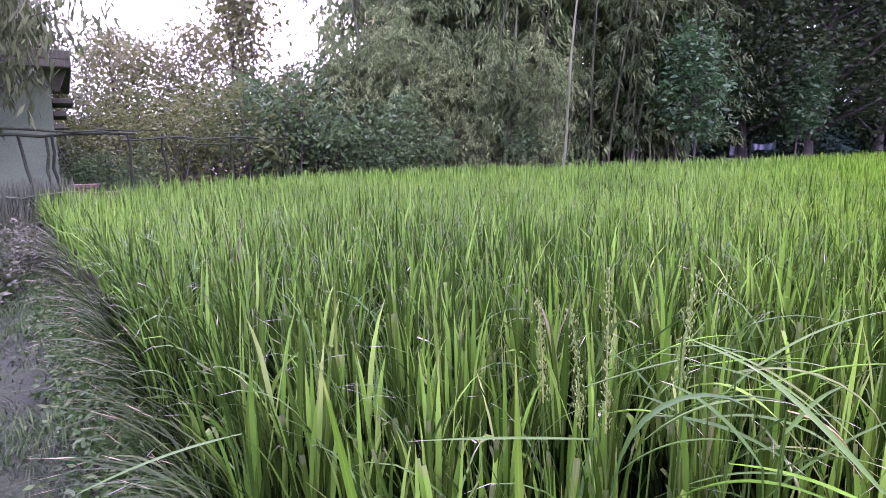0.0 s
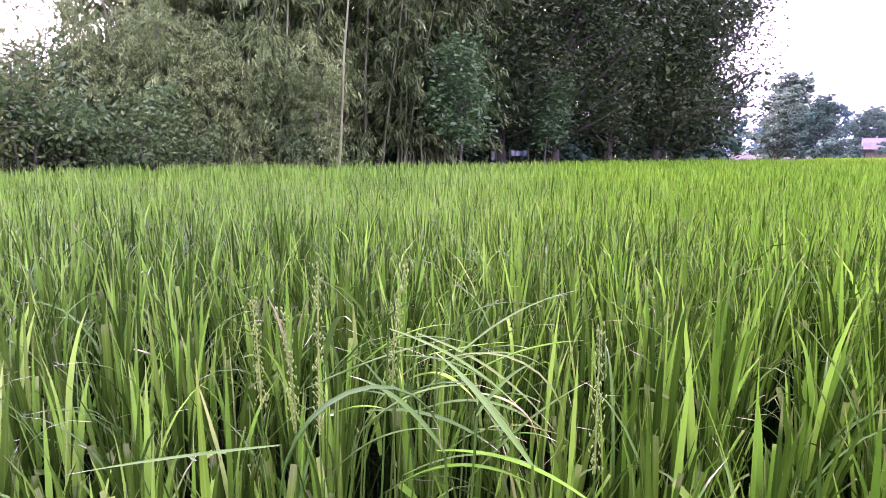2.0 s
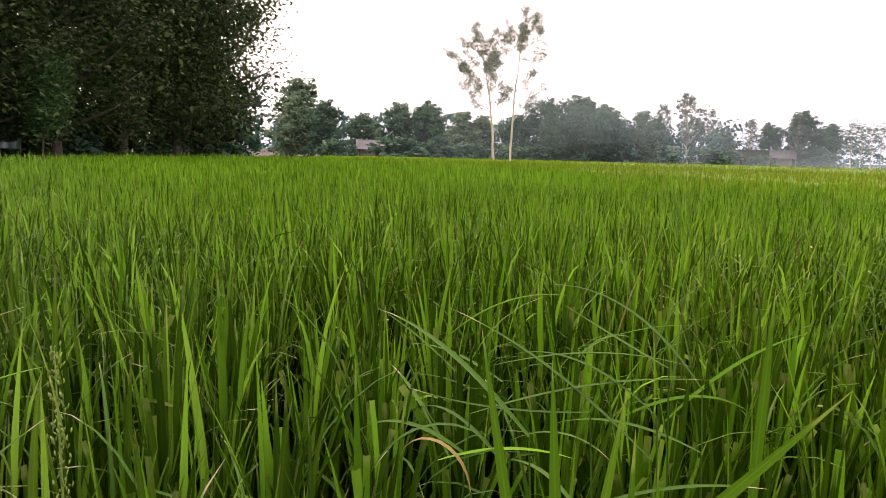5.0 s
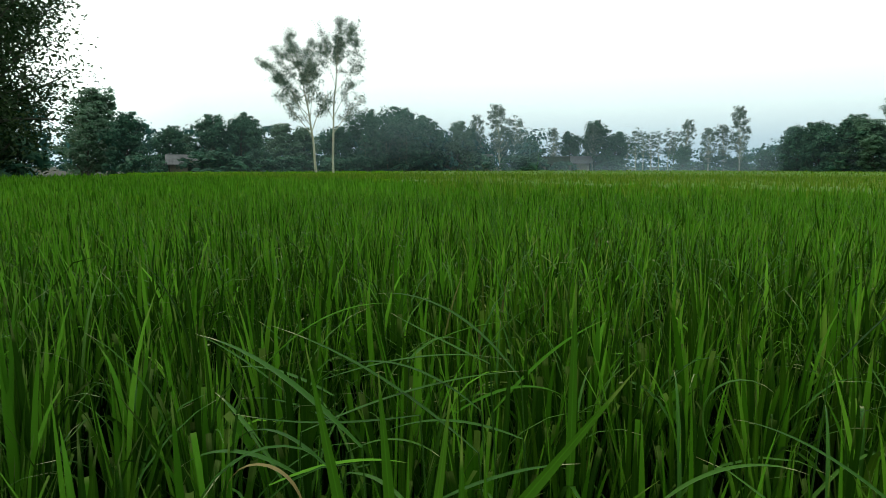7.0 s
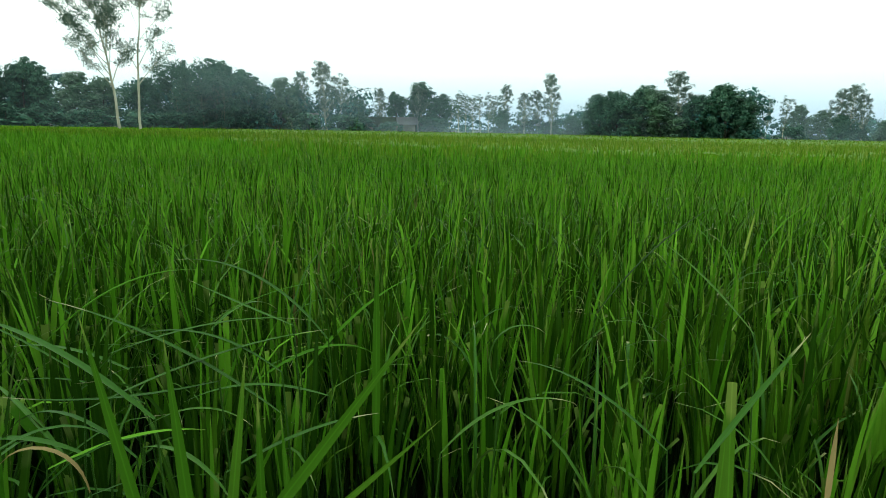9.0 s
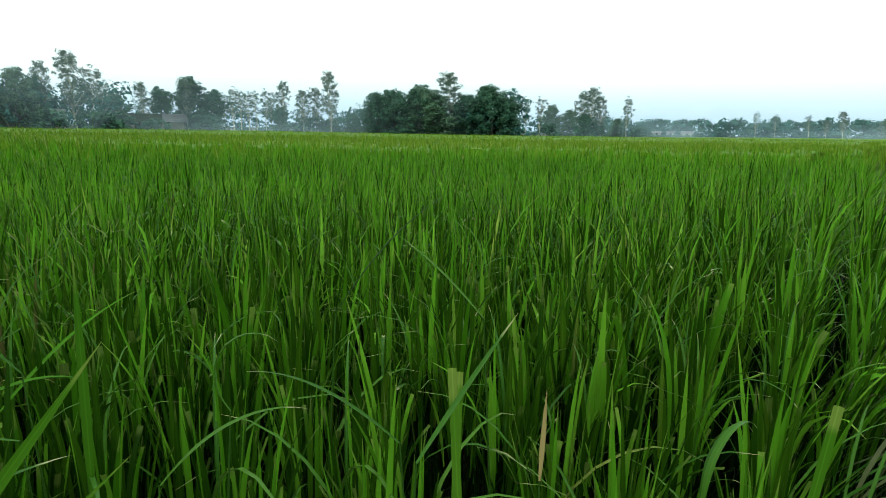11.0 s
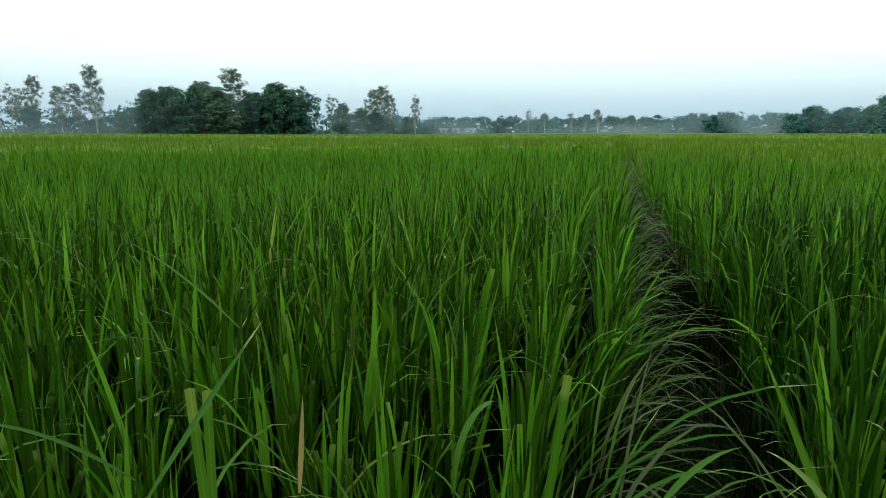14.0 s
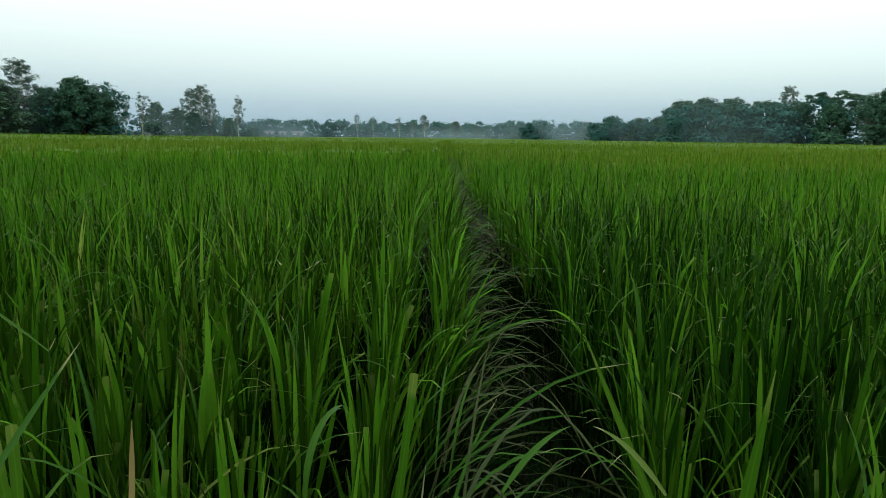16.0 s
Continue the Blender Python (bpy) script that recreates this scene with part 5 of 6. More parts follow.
# ---- hut, hung sheet and cloth behind the bamboo ----


def hut(b, d, w, dep, h, wall_mat, roof_mat, label, turn=None, roof_label=""):
    x, y = at(b, d)
    t = thing("hut", pose(x, y, float(ground_height(np.array(x), np.array(y))), 0, 0, b if turn is None else turn), label, "house", "village huts")
    bm = bmesh.new()
    g = 0.12
    for q4 in ((-w / 2, -0.4, 0, g, 0, h), (0.4, w / 2, 0, g, 0, h), (-0.4, 0.4, 0, g, 1.85, h), (-w / 2, -w / 2 + g, g, dep - g, 0, h), (w / 2 - g, w / 2, g, dep - g, 0, h), (-w / 2, w / 2, dep - g, dep, 0, h)):
        part("wall", box_bm(*q4, 0.0), wall_mat, t)
    part("door", box_bm(-0.39, 0.39, 0.03, 0.08, 0.02, 1.84, 0.01), POLE_WOOD, t, "dark plank door")
    bm = bmesh.new()
    n = int(w / 0.16)
    for s in (0, 1):
        vs = []
        for i in range(n + 1):
            x0 = -w / 2 - 0.35 + (w + 0.7) * i / n
            rip = 0.022 * (i % 2)
            vs.append((bm.verts.new((x0, -0.5 if s == 0 else dep + 0.5, h - 0.12 + rip)), bm.verts.new((x0, dep / 2, h + dep * 0.28 + rip))))
        for p, q2 in zip(vs, vs[1:]):
            bm.faces.new((p[0], q2[0], q2[1], p[1]) if s == 0 else (p[0], p[1], q2[1], q2[0]))
    bmesh.ops.solidify(bm, geom=bm.faces[:], thickness=0.015)
    part("roof", bm, roof_mat, t, roof_label or "ridged tin roof")
    for x0 in (-w / 2 + 0.1, w / 2 - 0.1):
        part("post", box_bm(x0 - 0.05, x0 + 0.05, -0.42, -0.32, 0, h - 0.1, 0.01), POLE_WOOD, t)
    return t


hut(-23, 40, 4.6, 3.0, 1.9, MUD_WALL, TIN, "brown mud-walled hut with tin roof behind the bamboo")
hut(-77.2, 92, 6.0, 4, 2.0, MUD_WALL, TIN, "low mud-walled hut with tin roof under the trees")
hut(-80.6, 94, 5.0, 4, 1.9, MUD_WALL, TIN, "low mud-walled hut with tin roof under the trees")
hut(-87.2, 103, 6.0, 4, 1.7, MUD_WALL, POLE_WOOD, "low mud-walled hut with dark thatch under the trees", roof_label="dark weathered thatch")
hut(-89.4, 104, 5.0, 4, 1.8, MUD_WALL, TIN, "low mud-walled hut with tin roof under the trees")
hut(-56.3, 82, 5.0, 4, 1.5, MUD_WALL, TIN, "low mud-walled hut with tin roof between the trees")
for b, w in ((-130.9, 3.5), (-132.0, 3.0), (-133.3, 4.5), (-159.2, 2.6)):
    hut(b, 285 if b > -150 else 200, w, 3, 1.9, WHITEWASH, TIN, "white-walled village house with tin roof far off")
for i in range(14):
    plant("bush", *at(-129.8 - i * 0.33, 276 + i % 3), 0.42, 1.3, i * 50, group="bushes along the fields")
hut(-27.4, 42, 3.0, 3.0, 2.0, WHITEWASH, TIN, "pale hut with tin roof behind the bamboo")


def hung_sheet(b, d, w, z0, z1, mat, label):
    x, y = at(b, d)
    t = thing("hung_sheet", pose(x, y, 0, 0, 0, b), label, "sheet")
    xs, zs = np.linspace(-w / 2, w / 2, 14), np.linspace(0, 1, 6)
    gx2, gz2 = np.meshgrid(xs, zs)
    top = z1 - 0.08 * np.sin((gx2 / w + 0.5) * np.pi)
    vz = z0 + (top - z0) * gz2
    vy = 0.05 * np.sin(gx2 * 9) * (1 - gz2) + 0.03 * np.sin(gx2 * 23)
    i = np.arange(5)[:, None] * 14
    j = np.arange(13)[None]
    q4 = np.stack([i + j, i + j + 1, i + j + 15, i + j + 14], -1).reshape(-1, 4)
    sheet = np.stack([gx2, vy, vz], -1).reshape(-1, 3)
    back = sheet + np.array([0, 0.006, 0])
    vs2, fs2 = joined([(sheet, q4), (back, q4[:, ::-1])])
    piece("sheet", mesh_of("sheet", vs2, fs2, mat), t)
    for x0 in (-w / 2, w / 2):
        piece("stake", mesh_of("stake", *tube([(x0, 0, 0.0), (x0, 0.01, 1.0), (x0 + 0.02, 0, z1 + 0.1)], [0.03, 0.028, 0.022], 6), POLE_WOOD), t)
    return t


hung_sheet(-27.9, 30.2, 0.9, 1.35, 1.66, TARP, "crumpled blue plastic sheet hung between stakes")
hung_sheet(-25.7, 29.5, 0.22, 1.15, 1.62, CLOTH, "pale cloth hung between stakes under the bamboo")

# ---- path's grass, weeds and the straw over the bund ----


def ribbon(n, u0, u1, v0, v1):
    """Random places along the path, thicker towards the camera."""
    u = u0 + (u1 - u0) * rng.uniform(0, 1, n) ** 1.5
    v = rng.uniform(v0, v1, n) if not callable(v0) else v0(u) + (v1(u) - v0(u)) * rng.uniform(0, 1, n)
    return u, v


DUSTY = leaf_material("dusty trodden grass", [(0.0, (0.00545, 0.0144, 0.00335)), (0.5, (0.0114, 0.0271, 0.00655)), (1.0, (0.0244, 0.0506, 0.0123))], rough=0.6, spec=0.15, through_part=0.15, patch=2.0)
LUSH = leaf_material("low lush grass", [(0.0, (0.00938, 0.0323, 0.00612)), (0.5, (0.0235, 0.0638, 0.0122)), (1.0, (0.0626, 0.106, 0.0268))], rough=0.5, spec=0.15, through_part=0.25, patch=2.0)
n = 27000
gu, gv = ribbon(n, -0.5, 9, -0.55, 0.42)
x, y = uv(gu, gv)
stuff("trodden_grass", blades(np.stack([x, y, np.full(n, 0.03)], 1), rng.uniform(0, 6.28, n), rng.uniform(0.03, 0.10, n), rng.uniform(0.4, 1.3, n), rng.uniform(0.1, 0.8, n), rng.uniform(0.003, 0.009, n), 2), DUSTY,
      "short grey dusty grass trodden flat on the path", "grass")
n = 30000
gu, gv = ribbon(n, -0.5, 13, -1.2, 0.62)
patchy = np.sin(gu * 2.1 + gv * 3) + np.sin(gu * 5.3 - gv * 4.1) + 0.35 * np.maximum(0, gu - 4.5) + 6.5 * np.maximum(0, gv - 0.08) + 5.0 * np.maximum(0, -0.55 - gv) + rng.uniform(-0.9, 0.9, n)
sel = patchy > 0.85
x, y = uv(gu[sel], gv[sel])
n = int(sel.sum())
stuff("path_grass", blades(np.stack([x, y, np.full(n, 0.02)], 1), rng.uniform(0, 6.28, n), rng.uniform(0.05, 0.17, n), rng.uniform(0, 0.8, n), rng.uniform(0.2, 1.3, n), rng.uniform(0.004, 0.011, n), 3), LUSH,
      "low green grass between the path and the rice", "grass")
# small broad-leaved weeds on the verge
n = 1500
gu = -0.2 + 8 * rng.uniform(0, 1, n) ** 1.3
gv = edge_left(gu) + 0.06 - np.abs(rng.normal(0, 0.17, n))
wx, wy = uv(gu, gv)
wc = np.repeat(np.stack([wx, wy, np.full(n, 0.04)], 1), 14, 0)
wc += np.stack([rng.normal(0, 0.045, len(wc)), rng.normal(0, 0.045, len(wc)), rng.uniform(0, 0.11, len(wc))], 1)
v, f = foliage(wc, 0.045, 0.018, -0.35)
tagged(piece("verge_weeds", mesh_of("verge_weeds", v, f, LUSH, smooth=False)), "low dark green weeds on the verge of the path", "weeds", kind="stuff")
n = 1800
gu, gv = ribbon(n, 0.8, 9, -1.2, 0.1)
x, y = uv(gu, gv)
stuff("dead_grass", blades(np.stack([x, y, np.full(n, 0.03)], 1), rng.uniform(0, 6.28, n), rng.uniform(0.05, 0.16, n), rng.uniform(0.8, 1.4, n), rng.uniform(0, 0.5, n), rng.uniform(0.003, 0.007, n), 2), DRY,
      "dead grass and straw trodden into the path", "straw")
n = 17000
a_g, r_g = rng.uniform(radians(110), radians(275), n), 0.5 + 9 * rng.uniform(0, 1, n) ** 0.75
x, y = r_g * np.cos(a_g), r_g * np.sin(a_g)
sel = ((x * V[0] + y * V[1] < -0.95) | (x * U[0] + y * U[1] < -0.2)) & ~in_field(x, y) & (np.hypot(x - 0.05, y) > 0.6) & (x * V[0] + y * V[1] < -0.1)
x, y, n = x[sel], y[sel], int(sel.sum())
stuff("bank_grass", blades(np.stack([x, y, np.full(n, -0.1)], 1), rng.uniform(0, 6.28, n), rng.uniform(0.15, 0.4, n), rng.uniform(0, 0.6, n), rng.uniform(0.2, 1.2, n), rng.uniform(0.008, 0.02, n), 3), GRASS,
      "rough green grass on the open bank by the path", "grass")
# taller weeds on the path's outer side
wu = rng.uniform(7.0, 12.3, 420)
wv = rng.uniform(-0.9, np.where(wu > 9.3, 0.5, 0.13)) - 0.25 * np.maximum(0, 8.5 - wu)
x, y = uv(wu, wv)
cl = np.repeat(np.stack([x, y, np.zeros(420)], 1), 26, 0)
cl[:, 2] = rng.uniform(0.05, 0.55, len(cl)) * np.repeat(rng.uniform(0.5, 1.15, 420) * (0.55 + np.maximum(0, wu - 8) * 0.16), 26)
cl[:, :2] += rng.normal(0, 0.09, (len(cl), 2))
v, f = foliage(cl, 0.075, 0.034, 0.1)
tagged(piece("weeds", mesh_of("weeds", v, f, WEED, smooth=False)), "brownish knee-high weeds beside the path", "weeds", kind="stuff")
n = 2600
k = rng.integers(0, 420, n)
stuff("weed_stalks", blades(np.stack([x[k] + rng.normal(0, 0.05, n), y[k] + rng.normal(0, 0.05, n), np.zeros(n)], 1), rng.uniform(0, 6.28, n), rng.uniform(0.3, 0.65, n), rng.uniform(0, 0.3, n), rng.uniform(0, 0.4, n), np.full(n, 0.006), 2), WEED,
      "thin brown weed stalks beside the path", "weeds")
# a few large-leaved plants beside the path
for u0, v0, s in ((7.8, -0.02, 0.9), (8.5, 0.04, 0.9), (7.2, -0.14, 0.8), (6.5, -0.2, 0.7), (9.3, 0.05, 0.9), (6.0, -0.3, 0.6)):
    x0, y0 = uv(u0, v0)
    t = thing("broadleaf_weed", pose(x0, y0, 0.02, 0, 0, rng.uniform(0, 360)) @ Matrix.Diagonal((s, s, s, 1)), "low weed with broad pale green leaves by the path", "weed", "broad-leaved weeds")
    for i in range(7):
        one = np.zeros((1, 3))
        vb, fb, cb2 = blades(one, np.array([i * 0.9 + rng.uniform(-0.3, 0.3)]), np.array([rng.uniform(0.22, 0.38)]), np.array([rng.uniform(0.2, 0.7)]), np.array([rng.uniform(0.6, 1.2)]), np.array([rng.uniform(0.07, 0.11)]), 5, True)
        piece("leaf", mesh_of("leaf", vb, fb, GRASS, cb2), t)

n = 9000
bu = -0.6 - 14 * rng.uniform(0, 1, n) ** 1.6
x, y = uv(bu, edge_right(bu) + (edge_left(bu) - edge_right(bu)) * rng.uniform(0, 1, n))
# grass coloured near black to paint the dark trough of the bund
stuff("bund_grass", blades(np.stack([x, y, np.full(n, -0.02)], 1), rng.uniform(0, 6.28, n), rng.uniform(0.08, 0.27, n), rng.uniform(0, 0.8, n), rng.uniform(0.2, 1.2, n), rng.uniform(0.004, 0.010, n), 2), SHADE_LEAF,
      "low grass on the narrow bund, darkened as shade", "grass")
# withered leaves that hang from the left stand over the bund
n = 850
bu = -0.75 - 15 * rng.uniform(0, 1, n) ** 1.1
from_right = rng.uniform(0, 1, n) < 0.12
bv = np.where(from_right, edge_right(bu) - 0.02, edge_left(bu) + rng.uniform(-0.06, 0.1, n))
x, y = uv(bu, bv)
face = np.where(from_right, math.atan2(V[1], V[0]), math.atan2(-V[1], -V[0])) + rng.normal(0, 0.75, n)
stuff("bund_straw", blades(np.stack([x, y, rng.uniform(0.05, 0.5, n)], 1), face, rng.uniform(0.3, 0.72, n), rng.uniform(0.15, 0.9, n), rng.uniform(0.7, 2.0, n), rng.uniform(0.005, 0.011, n), 6, twist=rng.normal(0, 0.8, n)), STRAW,
      "withered thin rice leaves hanging over the narrow bund", "straw")
n = 90
bu = -0.75 - 7 * rng.uniform(0, 1, n) ** 1.3
x, y = uv(bu, edge_left(bu) + rng.uniform(-0.04, 0.12, n))
face = math.atan2(-V[1], -V[0]) + rng.normal(0, 0.7, n)
stuff("bund_leaves", blades(np.stack([x, y, rng.uniform(0.3, 0.6, n)], 1), face, rng.uniform(0.35, 0.6, n), rng.uniform(0.3, 0.9, n), rng.uniform(0.6, 1.8, n), rng.uniform(0.007, 0.012, n), 7, True, twist=rng.normal(0, 0.5, n)), RICE_SHEEN,
      "green rice leaves drooping over the narrow bund", "rice")
n = 800
eu = 0.6 + 9 * rng.uniform(0, 1, n) ** 1.4
x, y = uv(eu, edge_left(eu) + rng.uniform(-0.02, 0.12, n))
face = math.atan2(-V[1], -V[0]) + rng.normal(0, 0.6, n)
stuff("edge_straw", blades(np.stack([x, y, rng.uniform(0.1, 0.5, n)], 1), face, rng.uniform(0.32, 0.6, n), rng.uniform(0.35, 0.95, n), rng.uniform(0.5, 1.3, n), rng.uniform(0.004, 0.009, n), 5, twist=rng.normal(0, 0.6, n)), DRY,
      "pale withered rice leaves bending over the path", "straw")

# ---- single leaves near the camera, placed to fit its view: bearing, distance and height of the foot, facing, length, lean, bend, width in mm ----
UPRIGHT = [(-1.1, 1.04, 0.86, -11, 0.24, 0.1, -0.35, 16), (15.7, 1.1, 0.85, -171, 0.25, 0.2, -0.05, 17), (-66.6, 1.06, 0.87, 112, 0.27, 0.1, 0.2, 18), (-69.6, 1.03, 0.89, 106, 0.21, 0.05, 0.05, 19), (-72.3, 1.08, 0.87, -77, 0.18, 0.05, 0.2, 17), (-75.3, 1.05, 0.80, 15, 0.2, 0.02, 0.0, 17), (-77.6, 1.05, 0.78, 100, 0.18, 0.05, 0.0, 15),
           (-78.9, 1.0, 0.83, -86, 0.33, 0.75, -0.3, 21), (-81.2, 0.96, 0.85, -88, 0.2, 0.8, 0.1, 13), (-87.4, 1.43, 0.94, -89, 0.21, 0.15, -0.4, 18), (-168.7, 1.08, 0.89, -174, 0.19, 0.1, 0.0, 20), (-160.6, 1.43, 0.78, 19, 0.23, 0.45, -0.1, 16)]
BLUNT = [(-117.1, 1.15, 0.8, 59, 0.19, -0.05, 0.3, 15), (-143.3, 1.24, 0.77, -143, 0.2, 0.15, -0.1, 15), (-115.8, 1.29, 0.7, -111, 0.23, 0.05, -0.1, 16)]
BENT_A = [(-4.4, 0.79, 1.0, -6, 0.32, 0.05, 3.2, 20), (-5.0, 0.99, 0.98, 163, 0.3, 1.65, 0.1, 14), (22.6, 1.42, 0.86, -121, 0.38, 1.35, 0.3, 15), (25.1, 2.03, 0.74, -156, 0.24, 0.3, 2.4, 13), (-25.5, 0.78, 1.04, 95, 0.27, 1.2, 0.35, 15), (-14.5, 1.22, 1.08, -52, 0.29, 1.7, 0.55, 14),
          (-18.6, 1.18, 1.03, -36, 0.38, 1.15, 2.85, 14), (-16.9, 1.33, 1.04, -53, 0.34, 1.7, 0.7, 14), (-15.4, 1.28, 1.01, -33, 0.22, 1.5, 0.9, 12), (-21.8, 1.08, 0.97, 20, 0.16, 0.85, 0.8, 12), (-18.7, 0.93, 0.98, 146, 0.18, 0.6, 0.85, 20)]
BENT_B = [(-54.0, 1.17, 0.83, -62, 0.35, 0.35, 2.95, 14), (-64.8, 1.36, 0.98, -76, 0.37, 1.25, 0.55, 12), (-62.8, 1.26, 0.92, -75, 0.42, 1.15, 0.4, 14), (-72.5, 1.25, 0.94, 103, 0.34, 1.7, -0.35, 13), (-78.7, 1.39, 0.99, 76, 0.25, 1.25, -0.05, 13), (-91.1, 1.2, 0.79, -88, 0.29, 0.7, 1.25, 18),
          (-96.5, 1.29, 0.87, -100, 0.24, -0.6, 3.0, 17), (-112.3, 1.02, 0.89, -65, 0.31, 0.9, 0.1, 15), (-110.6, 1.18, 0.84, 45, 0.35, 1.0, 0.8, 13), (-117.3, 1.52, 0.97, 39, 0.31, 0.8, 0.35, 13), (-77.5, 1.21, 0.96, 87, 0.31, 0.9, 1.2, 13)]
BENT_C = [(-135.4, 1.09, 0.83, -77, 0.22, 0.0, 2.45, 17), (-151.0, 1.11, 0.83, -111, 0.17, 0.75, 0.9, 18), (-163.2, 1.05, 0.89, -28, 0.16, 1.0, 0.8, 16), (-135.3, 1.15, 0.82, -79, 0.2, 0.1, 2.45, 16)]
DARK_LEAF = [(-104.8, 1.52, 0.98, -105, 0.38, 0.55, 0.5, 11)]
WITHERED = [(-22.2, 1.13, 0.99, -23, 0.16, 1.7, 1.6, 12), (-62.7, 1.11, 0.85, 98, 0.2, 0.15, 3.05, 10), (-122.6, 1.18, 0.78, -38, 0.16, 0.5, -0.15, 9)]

# ---- the rice plants nearest to the camera, leaf by leaf ----


def rice_plant(seed):
    global rng
    keep_rng, rng = rng, np.random.default_rng(seed)
    t = thing("rice_plant", Matrix(), "rice plant with long upright green leaves in the paddy", "rice plant", "rice plants at the bund")
    r = rng
    for i in range(34):
        ang, rad = r.uniform(0, 6.28), 0.05 * math.sqrt(r.uniform(0, 1))
        low, bent = i < 9, i >= 32
        bend = r.uniform(1.2, 2.4) if bent else min(r.gamma(1.3, 0.22), 1.2)
        z0, ln = (r.uniform(0.0, 0.1), r.uniform(0.3, 0.5)) if low else (r.uniform(0.34, 0.58), r.uniform(0.42, 0.64)) if bent else (r.uniform(0.32, 0.6), r.uniform(0.3, 0.56))
        cut = not bent and r.uniform(0, 1) < 0.25
        ln *= 0.72 if cut else 1.0
        vb, fb, cb2 = blades(np.array([[rad * math.cos(ang), rad * math.sin(ang), z0]]), np.array([ang + r.normal(0, 0.7)]), np.array([ln]), np.array([abs(r.normal(0.11, 0.14))]), np.array([bend]),
                             np.array([r.uniform(0.007, 0.012) if bent else r.uniform(0.011, 0.0195)]), 7, True, 1.4 if bent else 2.4, r.normal(0, 0.35), np.array([cut]))
        piece("leaf", mesh_of("leaf", vb, fb, RICE_SHEEN if bent else SHADE_LEAF if low else RICE_LIT if i % 3 == 0 else RICE, cb2), t, "pale bent leaf" if bent else "")
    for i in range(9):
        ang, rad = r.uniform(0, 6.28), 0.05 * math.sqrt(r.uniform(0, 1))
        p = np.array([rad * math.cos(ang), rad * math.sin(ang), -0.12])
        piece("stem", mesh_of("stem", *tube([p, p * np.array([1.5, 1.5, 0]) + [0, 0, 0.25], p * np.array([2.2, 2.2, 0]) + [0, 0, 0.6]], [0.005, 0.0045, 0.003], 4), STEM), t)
    rng = keep_rng
    return t


kinds_near = [rice_plant(100 + i) for i in range(8)]
close = hills(0.19, 0.5, 1.72)
clear = np.array([min(math.hypot(px0 - c[1], py0 - c[2]) for c in PATH) > 0.42 for px0, py0 in close])
close = close[clear]
# plants between the camera and the single leaves are left out to keep these in view
bear, dist = bearing_of(close[:, 0], close[:, 1]), np.hypot(close[:, 0], close[:, 1])
open_before = np.zeros(len(close), bool)
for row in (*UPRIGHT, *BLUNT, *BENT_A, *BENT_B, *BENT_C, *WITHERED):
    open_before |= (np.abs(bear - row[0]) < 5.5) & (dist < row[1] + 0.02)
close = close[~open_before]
for i, (x0, y0) in enumerate(close):
    s = float(stand_height(np.array(x0), np.array(y0))) * rng.uniform(0.93, 1.06)
    m = pose(x0, y0, 0, 0, 0, rng.uniform(0, 360)) @ Matrix.Diagonal((s, s, s, 1))
    if i < 8:
        kinds_near[i].matrix_basis = m
    else:
        src = kinds_near[i % 8]
        copy_thing(src, m).matrix_basis = m

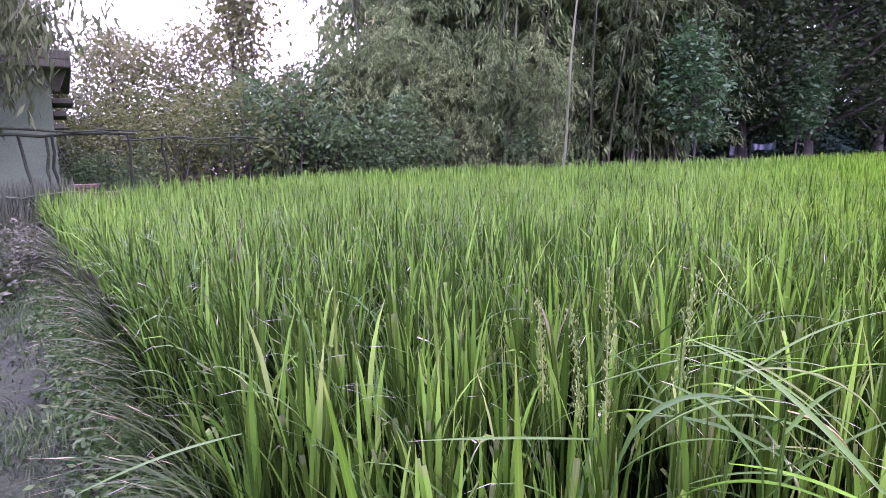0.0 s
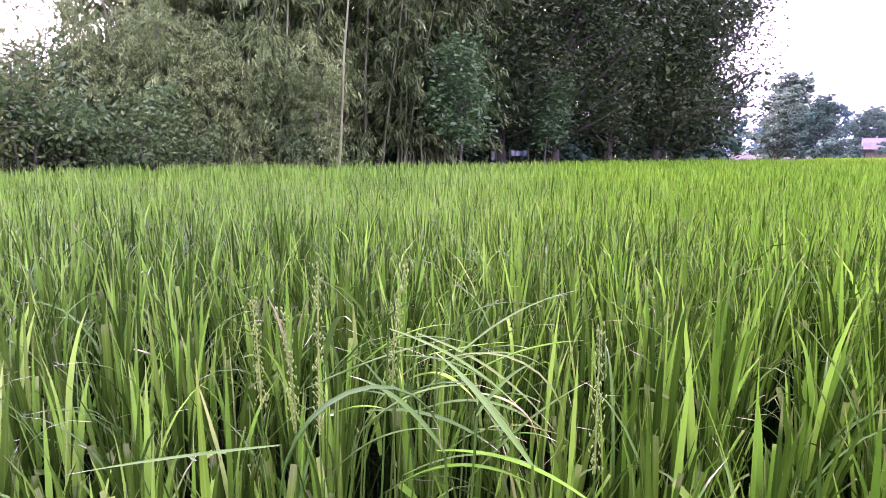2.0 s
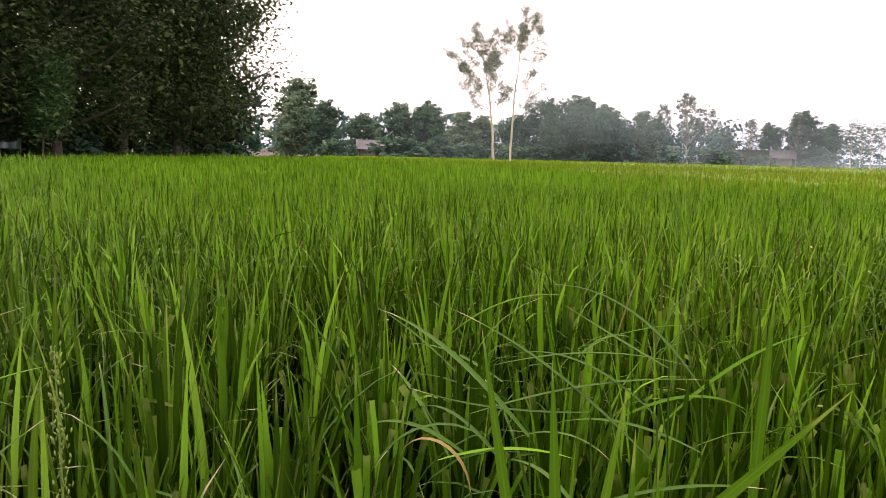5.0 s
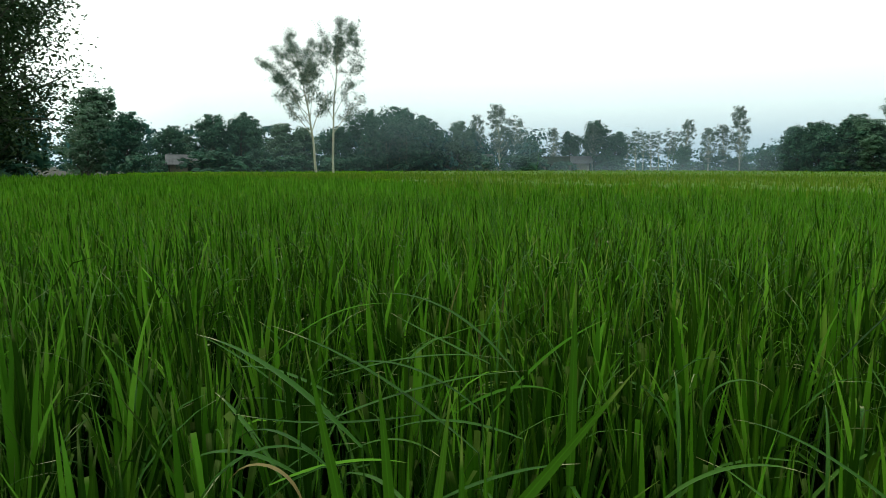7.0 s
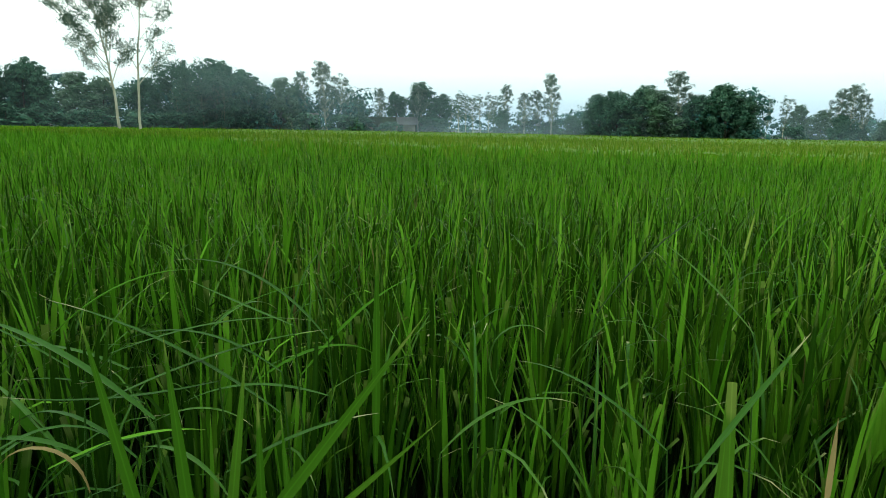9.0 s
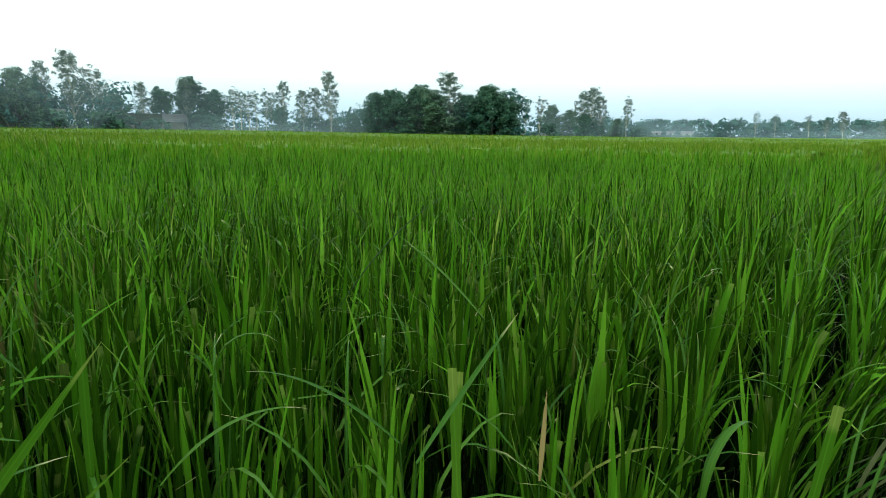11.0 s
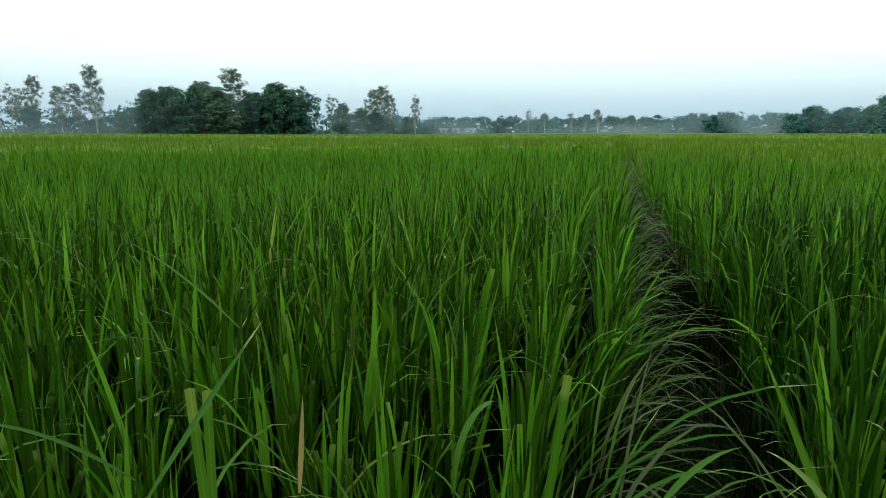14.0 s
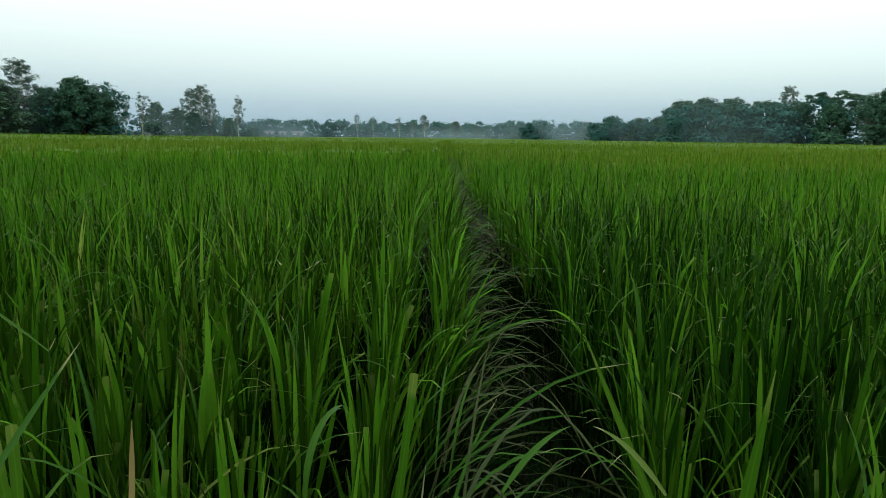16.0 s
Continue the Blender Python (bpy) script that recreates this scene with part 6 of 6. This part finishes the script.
# ---- see-through sheets for low mist and distance haze before the tree lines ----


def mist_material(name, dense, top):
    m, n, l = nodes_of(name)
    tc, sep, noise_t = n.new("ShaderNodeTexCoord"), n.new("ShaderNodeSeparateXYZ"), n.new("ShaderNodeTexNoise")
    mp = n.new("ShaderNodeMapping")
    mp.inputs["Scale"].default_value = (0.03, 0.03, 0.12)
    l.new(tc.outputs["Object"], sep.inputs[0])
    l.new(tc.outputs["Object"], mp.inputs[0])
    l.new(mp.outputs[0], noise_t.inputs["Vector"])
    noise_t.inputs["Scale"].default_value, noise_t.inputs["Detail"].default_value = 1.0, 4
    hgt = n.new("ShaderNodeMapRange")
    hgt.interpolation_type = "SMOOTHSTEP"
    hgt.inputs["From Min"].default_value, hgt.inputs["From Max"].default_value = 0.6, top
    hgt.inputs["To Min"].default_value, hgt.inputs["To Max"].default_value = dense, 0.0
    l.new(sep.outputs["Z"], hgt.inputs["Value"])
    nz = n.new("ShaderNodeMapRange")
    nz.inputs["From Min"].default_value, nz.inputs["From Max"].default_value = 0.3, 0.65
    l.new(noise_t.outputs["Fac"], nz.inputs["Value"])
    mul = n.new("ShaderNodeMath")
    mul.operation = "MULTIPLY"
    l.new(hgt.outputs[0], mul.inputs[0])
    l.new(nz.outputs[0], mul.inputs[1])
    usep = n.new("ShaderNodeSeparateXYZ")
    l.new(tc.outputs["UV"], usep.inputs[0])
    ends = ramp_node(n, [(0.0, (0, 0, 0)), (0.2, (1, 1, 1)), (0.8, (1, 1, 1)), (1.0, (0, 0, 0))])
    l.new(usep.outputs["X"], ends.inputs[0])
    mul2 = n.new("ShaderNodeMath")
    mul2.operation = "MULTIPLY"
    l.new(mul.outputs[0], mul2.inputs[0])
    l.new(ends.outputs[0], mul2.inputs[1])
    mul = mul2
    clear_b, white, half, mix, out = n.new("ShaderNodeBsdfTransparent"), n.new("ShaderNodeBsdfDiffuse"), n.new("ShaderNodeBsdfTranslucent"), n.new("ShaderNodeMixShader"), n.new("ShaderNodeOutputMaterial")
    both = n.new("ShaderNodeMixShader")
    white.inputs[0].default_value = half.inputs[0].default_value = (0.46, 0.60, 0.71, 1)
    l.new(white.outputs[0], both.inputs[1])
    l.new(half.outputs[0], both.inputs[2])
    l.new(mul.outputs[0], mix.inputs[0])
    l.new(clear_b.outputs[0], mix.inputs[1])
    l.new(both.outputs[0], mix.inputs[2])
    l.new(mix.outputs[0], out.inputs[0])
    return m


def mist(b0, b1, near_by, top, dense):
    """A see-through curved sheet along the fields' far edge, added for low mist and distance haze."""
    b = np.linspace(b0, b1, 60)
    d = np.convolve(np.pad(field_limit(b) - near_by, 6, "edge"), np.ones(13) / 13, "valid")
    z = np.linspace(0.5, top, 6)
    bulge = 1.5 * np.sin(np.linspace(0, np.pi, 6))
    dd = d[:, None] - bulge[None]
    v = np.stack([-np.sin(np.radians(b))[:, None] * dd, np.cos(np.radians(b))[:, None] * dd, z[None] + rise(-np.sin(np.radians(b))[:, None] * dd, np.cos(np.radians(b))[:, None] * dd)], -1).reshape(-1, 3)
    i, j = np.arange(59)[:, None] * 6, np.arange(5)[None]
    f = np.stack([i + j, i + 6 + j, i + 7 + j, i + j + 1], -1).reshape(-1, 4)
    ends = np.repeat(np.linspace(0, 1, 60), 6)
    ob = piece("mist", mesh_of("mist", v, f, mist_material("mist", dense, top), np.stack([ends, ends * 0], 1)))
    ob.visible_shadow = False
    return tagged(ob, "see-through pale sheet for mist and haze before the trees", "mist", kind="stuff")


# the tall sheets are added for distance haze, the low ones for ground mist
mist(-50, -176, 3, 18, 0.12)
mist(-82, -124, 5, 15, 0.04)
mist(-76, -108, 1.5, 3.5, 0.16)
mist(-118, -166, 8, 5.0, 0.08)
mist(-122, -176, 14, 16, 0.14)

# ---- stems of the leaves that stand out ----
ORANGE = leaf_material("withered orange leaf", [(0.0, (0.11, 0.085, 0.025)), (1.0, (0.22, 0.17, 0.06))], rough=0.6, spec=0.2, through_part=0.2, patch=3.0)


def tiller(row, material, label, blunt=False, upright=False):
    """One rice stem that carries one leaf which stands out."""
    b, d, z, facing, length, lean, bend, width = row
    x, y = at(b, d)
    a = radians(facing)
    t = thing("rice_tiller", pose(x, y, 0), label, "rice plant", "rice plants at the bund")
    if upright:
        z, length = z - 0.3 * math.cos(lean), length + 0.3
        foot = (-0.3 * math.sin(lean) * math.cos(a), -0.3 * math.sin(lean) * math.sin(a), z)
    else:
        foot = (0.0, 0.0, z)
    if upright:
        # the blade is turned broadside to the camera and leans sideways in its view
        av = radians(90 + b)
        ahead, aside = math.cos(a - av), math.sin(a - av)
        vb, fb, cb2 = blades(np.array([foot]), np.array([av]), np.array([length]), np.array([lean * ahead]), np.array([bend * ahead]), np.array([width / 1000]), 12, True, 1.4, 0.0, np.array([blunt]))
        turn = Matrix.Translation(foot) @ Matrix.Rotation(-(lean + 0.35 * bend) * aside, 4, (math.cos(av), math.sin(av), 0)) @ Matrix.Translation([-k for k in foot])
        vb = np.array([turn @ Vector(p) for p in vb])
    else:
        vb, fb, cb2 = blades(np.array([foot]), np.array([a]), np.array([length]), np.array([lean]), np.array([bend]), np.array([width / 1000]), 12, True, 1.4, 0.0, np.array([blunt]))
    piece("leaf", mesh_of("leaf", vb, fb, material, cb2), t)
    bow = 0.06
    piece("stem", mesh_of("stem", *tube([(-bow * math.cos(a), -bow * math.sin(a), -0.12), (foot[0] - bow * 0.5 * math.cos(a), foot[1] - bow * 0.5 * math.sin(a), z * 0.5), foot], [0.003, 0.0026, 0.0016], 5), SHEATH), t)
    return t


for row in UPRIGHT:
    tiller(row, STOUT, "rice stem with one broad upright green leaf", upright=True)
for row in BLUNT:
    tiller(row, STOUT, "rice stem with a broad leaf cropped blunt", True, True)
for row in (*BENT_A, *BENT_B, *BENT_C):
    tiller((*row[:7], row[7] * 0.72), RICE_SHEEN, "rice stem with a pale leaf bent fully over")
# two places where the stand is lodged: many pale leaves bent over one another
for b0, b1, count, faces in ((-7.0, -23.0, 30, (-50,)), (-60.0, -82.0, 20, (-78, 95))):
    for i in range(count):
        b = rng.uniform(b1, b0)
        row = (b, rng.uniform(1.18, 1.75), rng.uniform(0.76, 0.94), faces[i % len(faces)] + rng.normal(0, 24), rng.uniform(0.24, 0.44), rng.uniform(0.6, 1.3), rng.uniform(0.2, 1.5), rng.uniform(9, 16))
        tiller(row, RICE_SHEEN if i % 4 else RICE_LIT, "rice stem with a pale leaf lodged over its neighbours")
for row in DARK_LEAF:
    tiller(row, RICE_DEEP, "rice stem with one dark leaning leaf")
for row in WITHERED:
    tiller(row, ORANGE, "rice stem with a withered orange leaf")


def panicle(x, y, z, length, lean, facing, seed):
    """An upright ear of rice: a rachis with short branches set with grains."""
    r = np.random.default_rng(seed)
    t = thing("rice_ear", pose(x, y, 0), "young upright ear of rice with yellow-green grains", "rice ear", "ears of rice")
    c, s = math.cos(facing), math.sin(facing)
    pts = np.array([(c * lean * k * k * length, s * lean * k * k * length, z + length * k) for k in np.linspace(0, 1, 8)])
    piece("stem", mesh_of("stem", *tube([(0, 0, -0.12), (0.01, 0, z * 0.5), tuple(pts[0])], [0.0028, 0.0024, 0.0018], 5), SHEATH), t)
    piece("rachis", mesh_of("rachis", *tube(pts, np.linspace(0.0022, 0.0008, 8), 5), GRAIN), t)
    gr = []
    for i in range(150):
        k = r.uniform(0.02, 1) * 7
        j = int(min(k, 6))
        o = pts[j] + (pts[j + 1] - pts[j]) * (k - j) + np.array([r.normal() * 0.006, r.normal() * 0.006, 0])
        d = np.array([r.normal() * 0.35, r.normal() * 0.35, 1.0])
        d /= np.linalg.norm(d)
        gr.append(tube([o, o + d * 0.0025, o + d * 0.0055, o + d * 0.008], [0.0005, 0.0016, 0.0014, 0.0003], 4))
    v, f = joined(gr)
    piece("spike", mesh_of("spike", v, f, GRAIN), t, "yellow-green grains")
    return t


panicle(0.19, 1.26, 0.86, 0.33, 0.06, 1.2, 1)
panicle(0.155, 1.33, 0.84, 0.26, -0.10, 0.3, 2)
panicle(0.33, 1.24, 0.94, 0.25, 0.12, 0.2, 3)
panicle(0.10, 1.45, 0.85, 0.24, 0.10, 2.0, 4)
panicle(0.62, 0.98, 0.84, 0.26, 0.10, 1.0, 5)

# taller tufts of wild grass that stand above the rice: bearing, distance, blades, height
for b, d, count, tall in ((-83.4, 4.6, 30, 1.62), (-157.4, 6.2, 3, 1.5), (-172.0, 7.5, 4, 1.5), (-161.5, 4.4, 3, 1.3), (-52.0, 6.5, 5, 1.45), (-12.2, 8.5, 6, 1.75), (-8.0, 9.0, 4, 1.6), (-4.5, 7.5, 5, 1.55)):
    tx, ty = at(b, d)
    tuft = thing("wild_grass_tuft", pose(tx, ty, 0), "tall tuft of wild grass above the rice", "grass", "tufts of wild grass")
    for i in range(count):
        a = rng.uniform(0, 6.28)
        vb, fb, cb2 = blades(np.array([[0.05 * math.cos(a), 0.05 * math.sin(a), -0.1]]), np.array([a]), np.array([rng.uniform(0.8, 1.0) * (tall + 0.1)]), np.array([rng.uniform(0.0, 0.08)]), np.array([rng.uniform(0.05, 0.7)]), np.array([rng.uniform(0.007, 0.012)]), 6)
        piece("blade", mesh_of("blade", vb, fb, RICE_LIT if i % 3 else RICE_SHEEN, cb2), tuft)
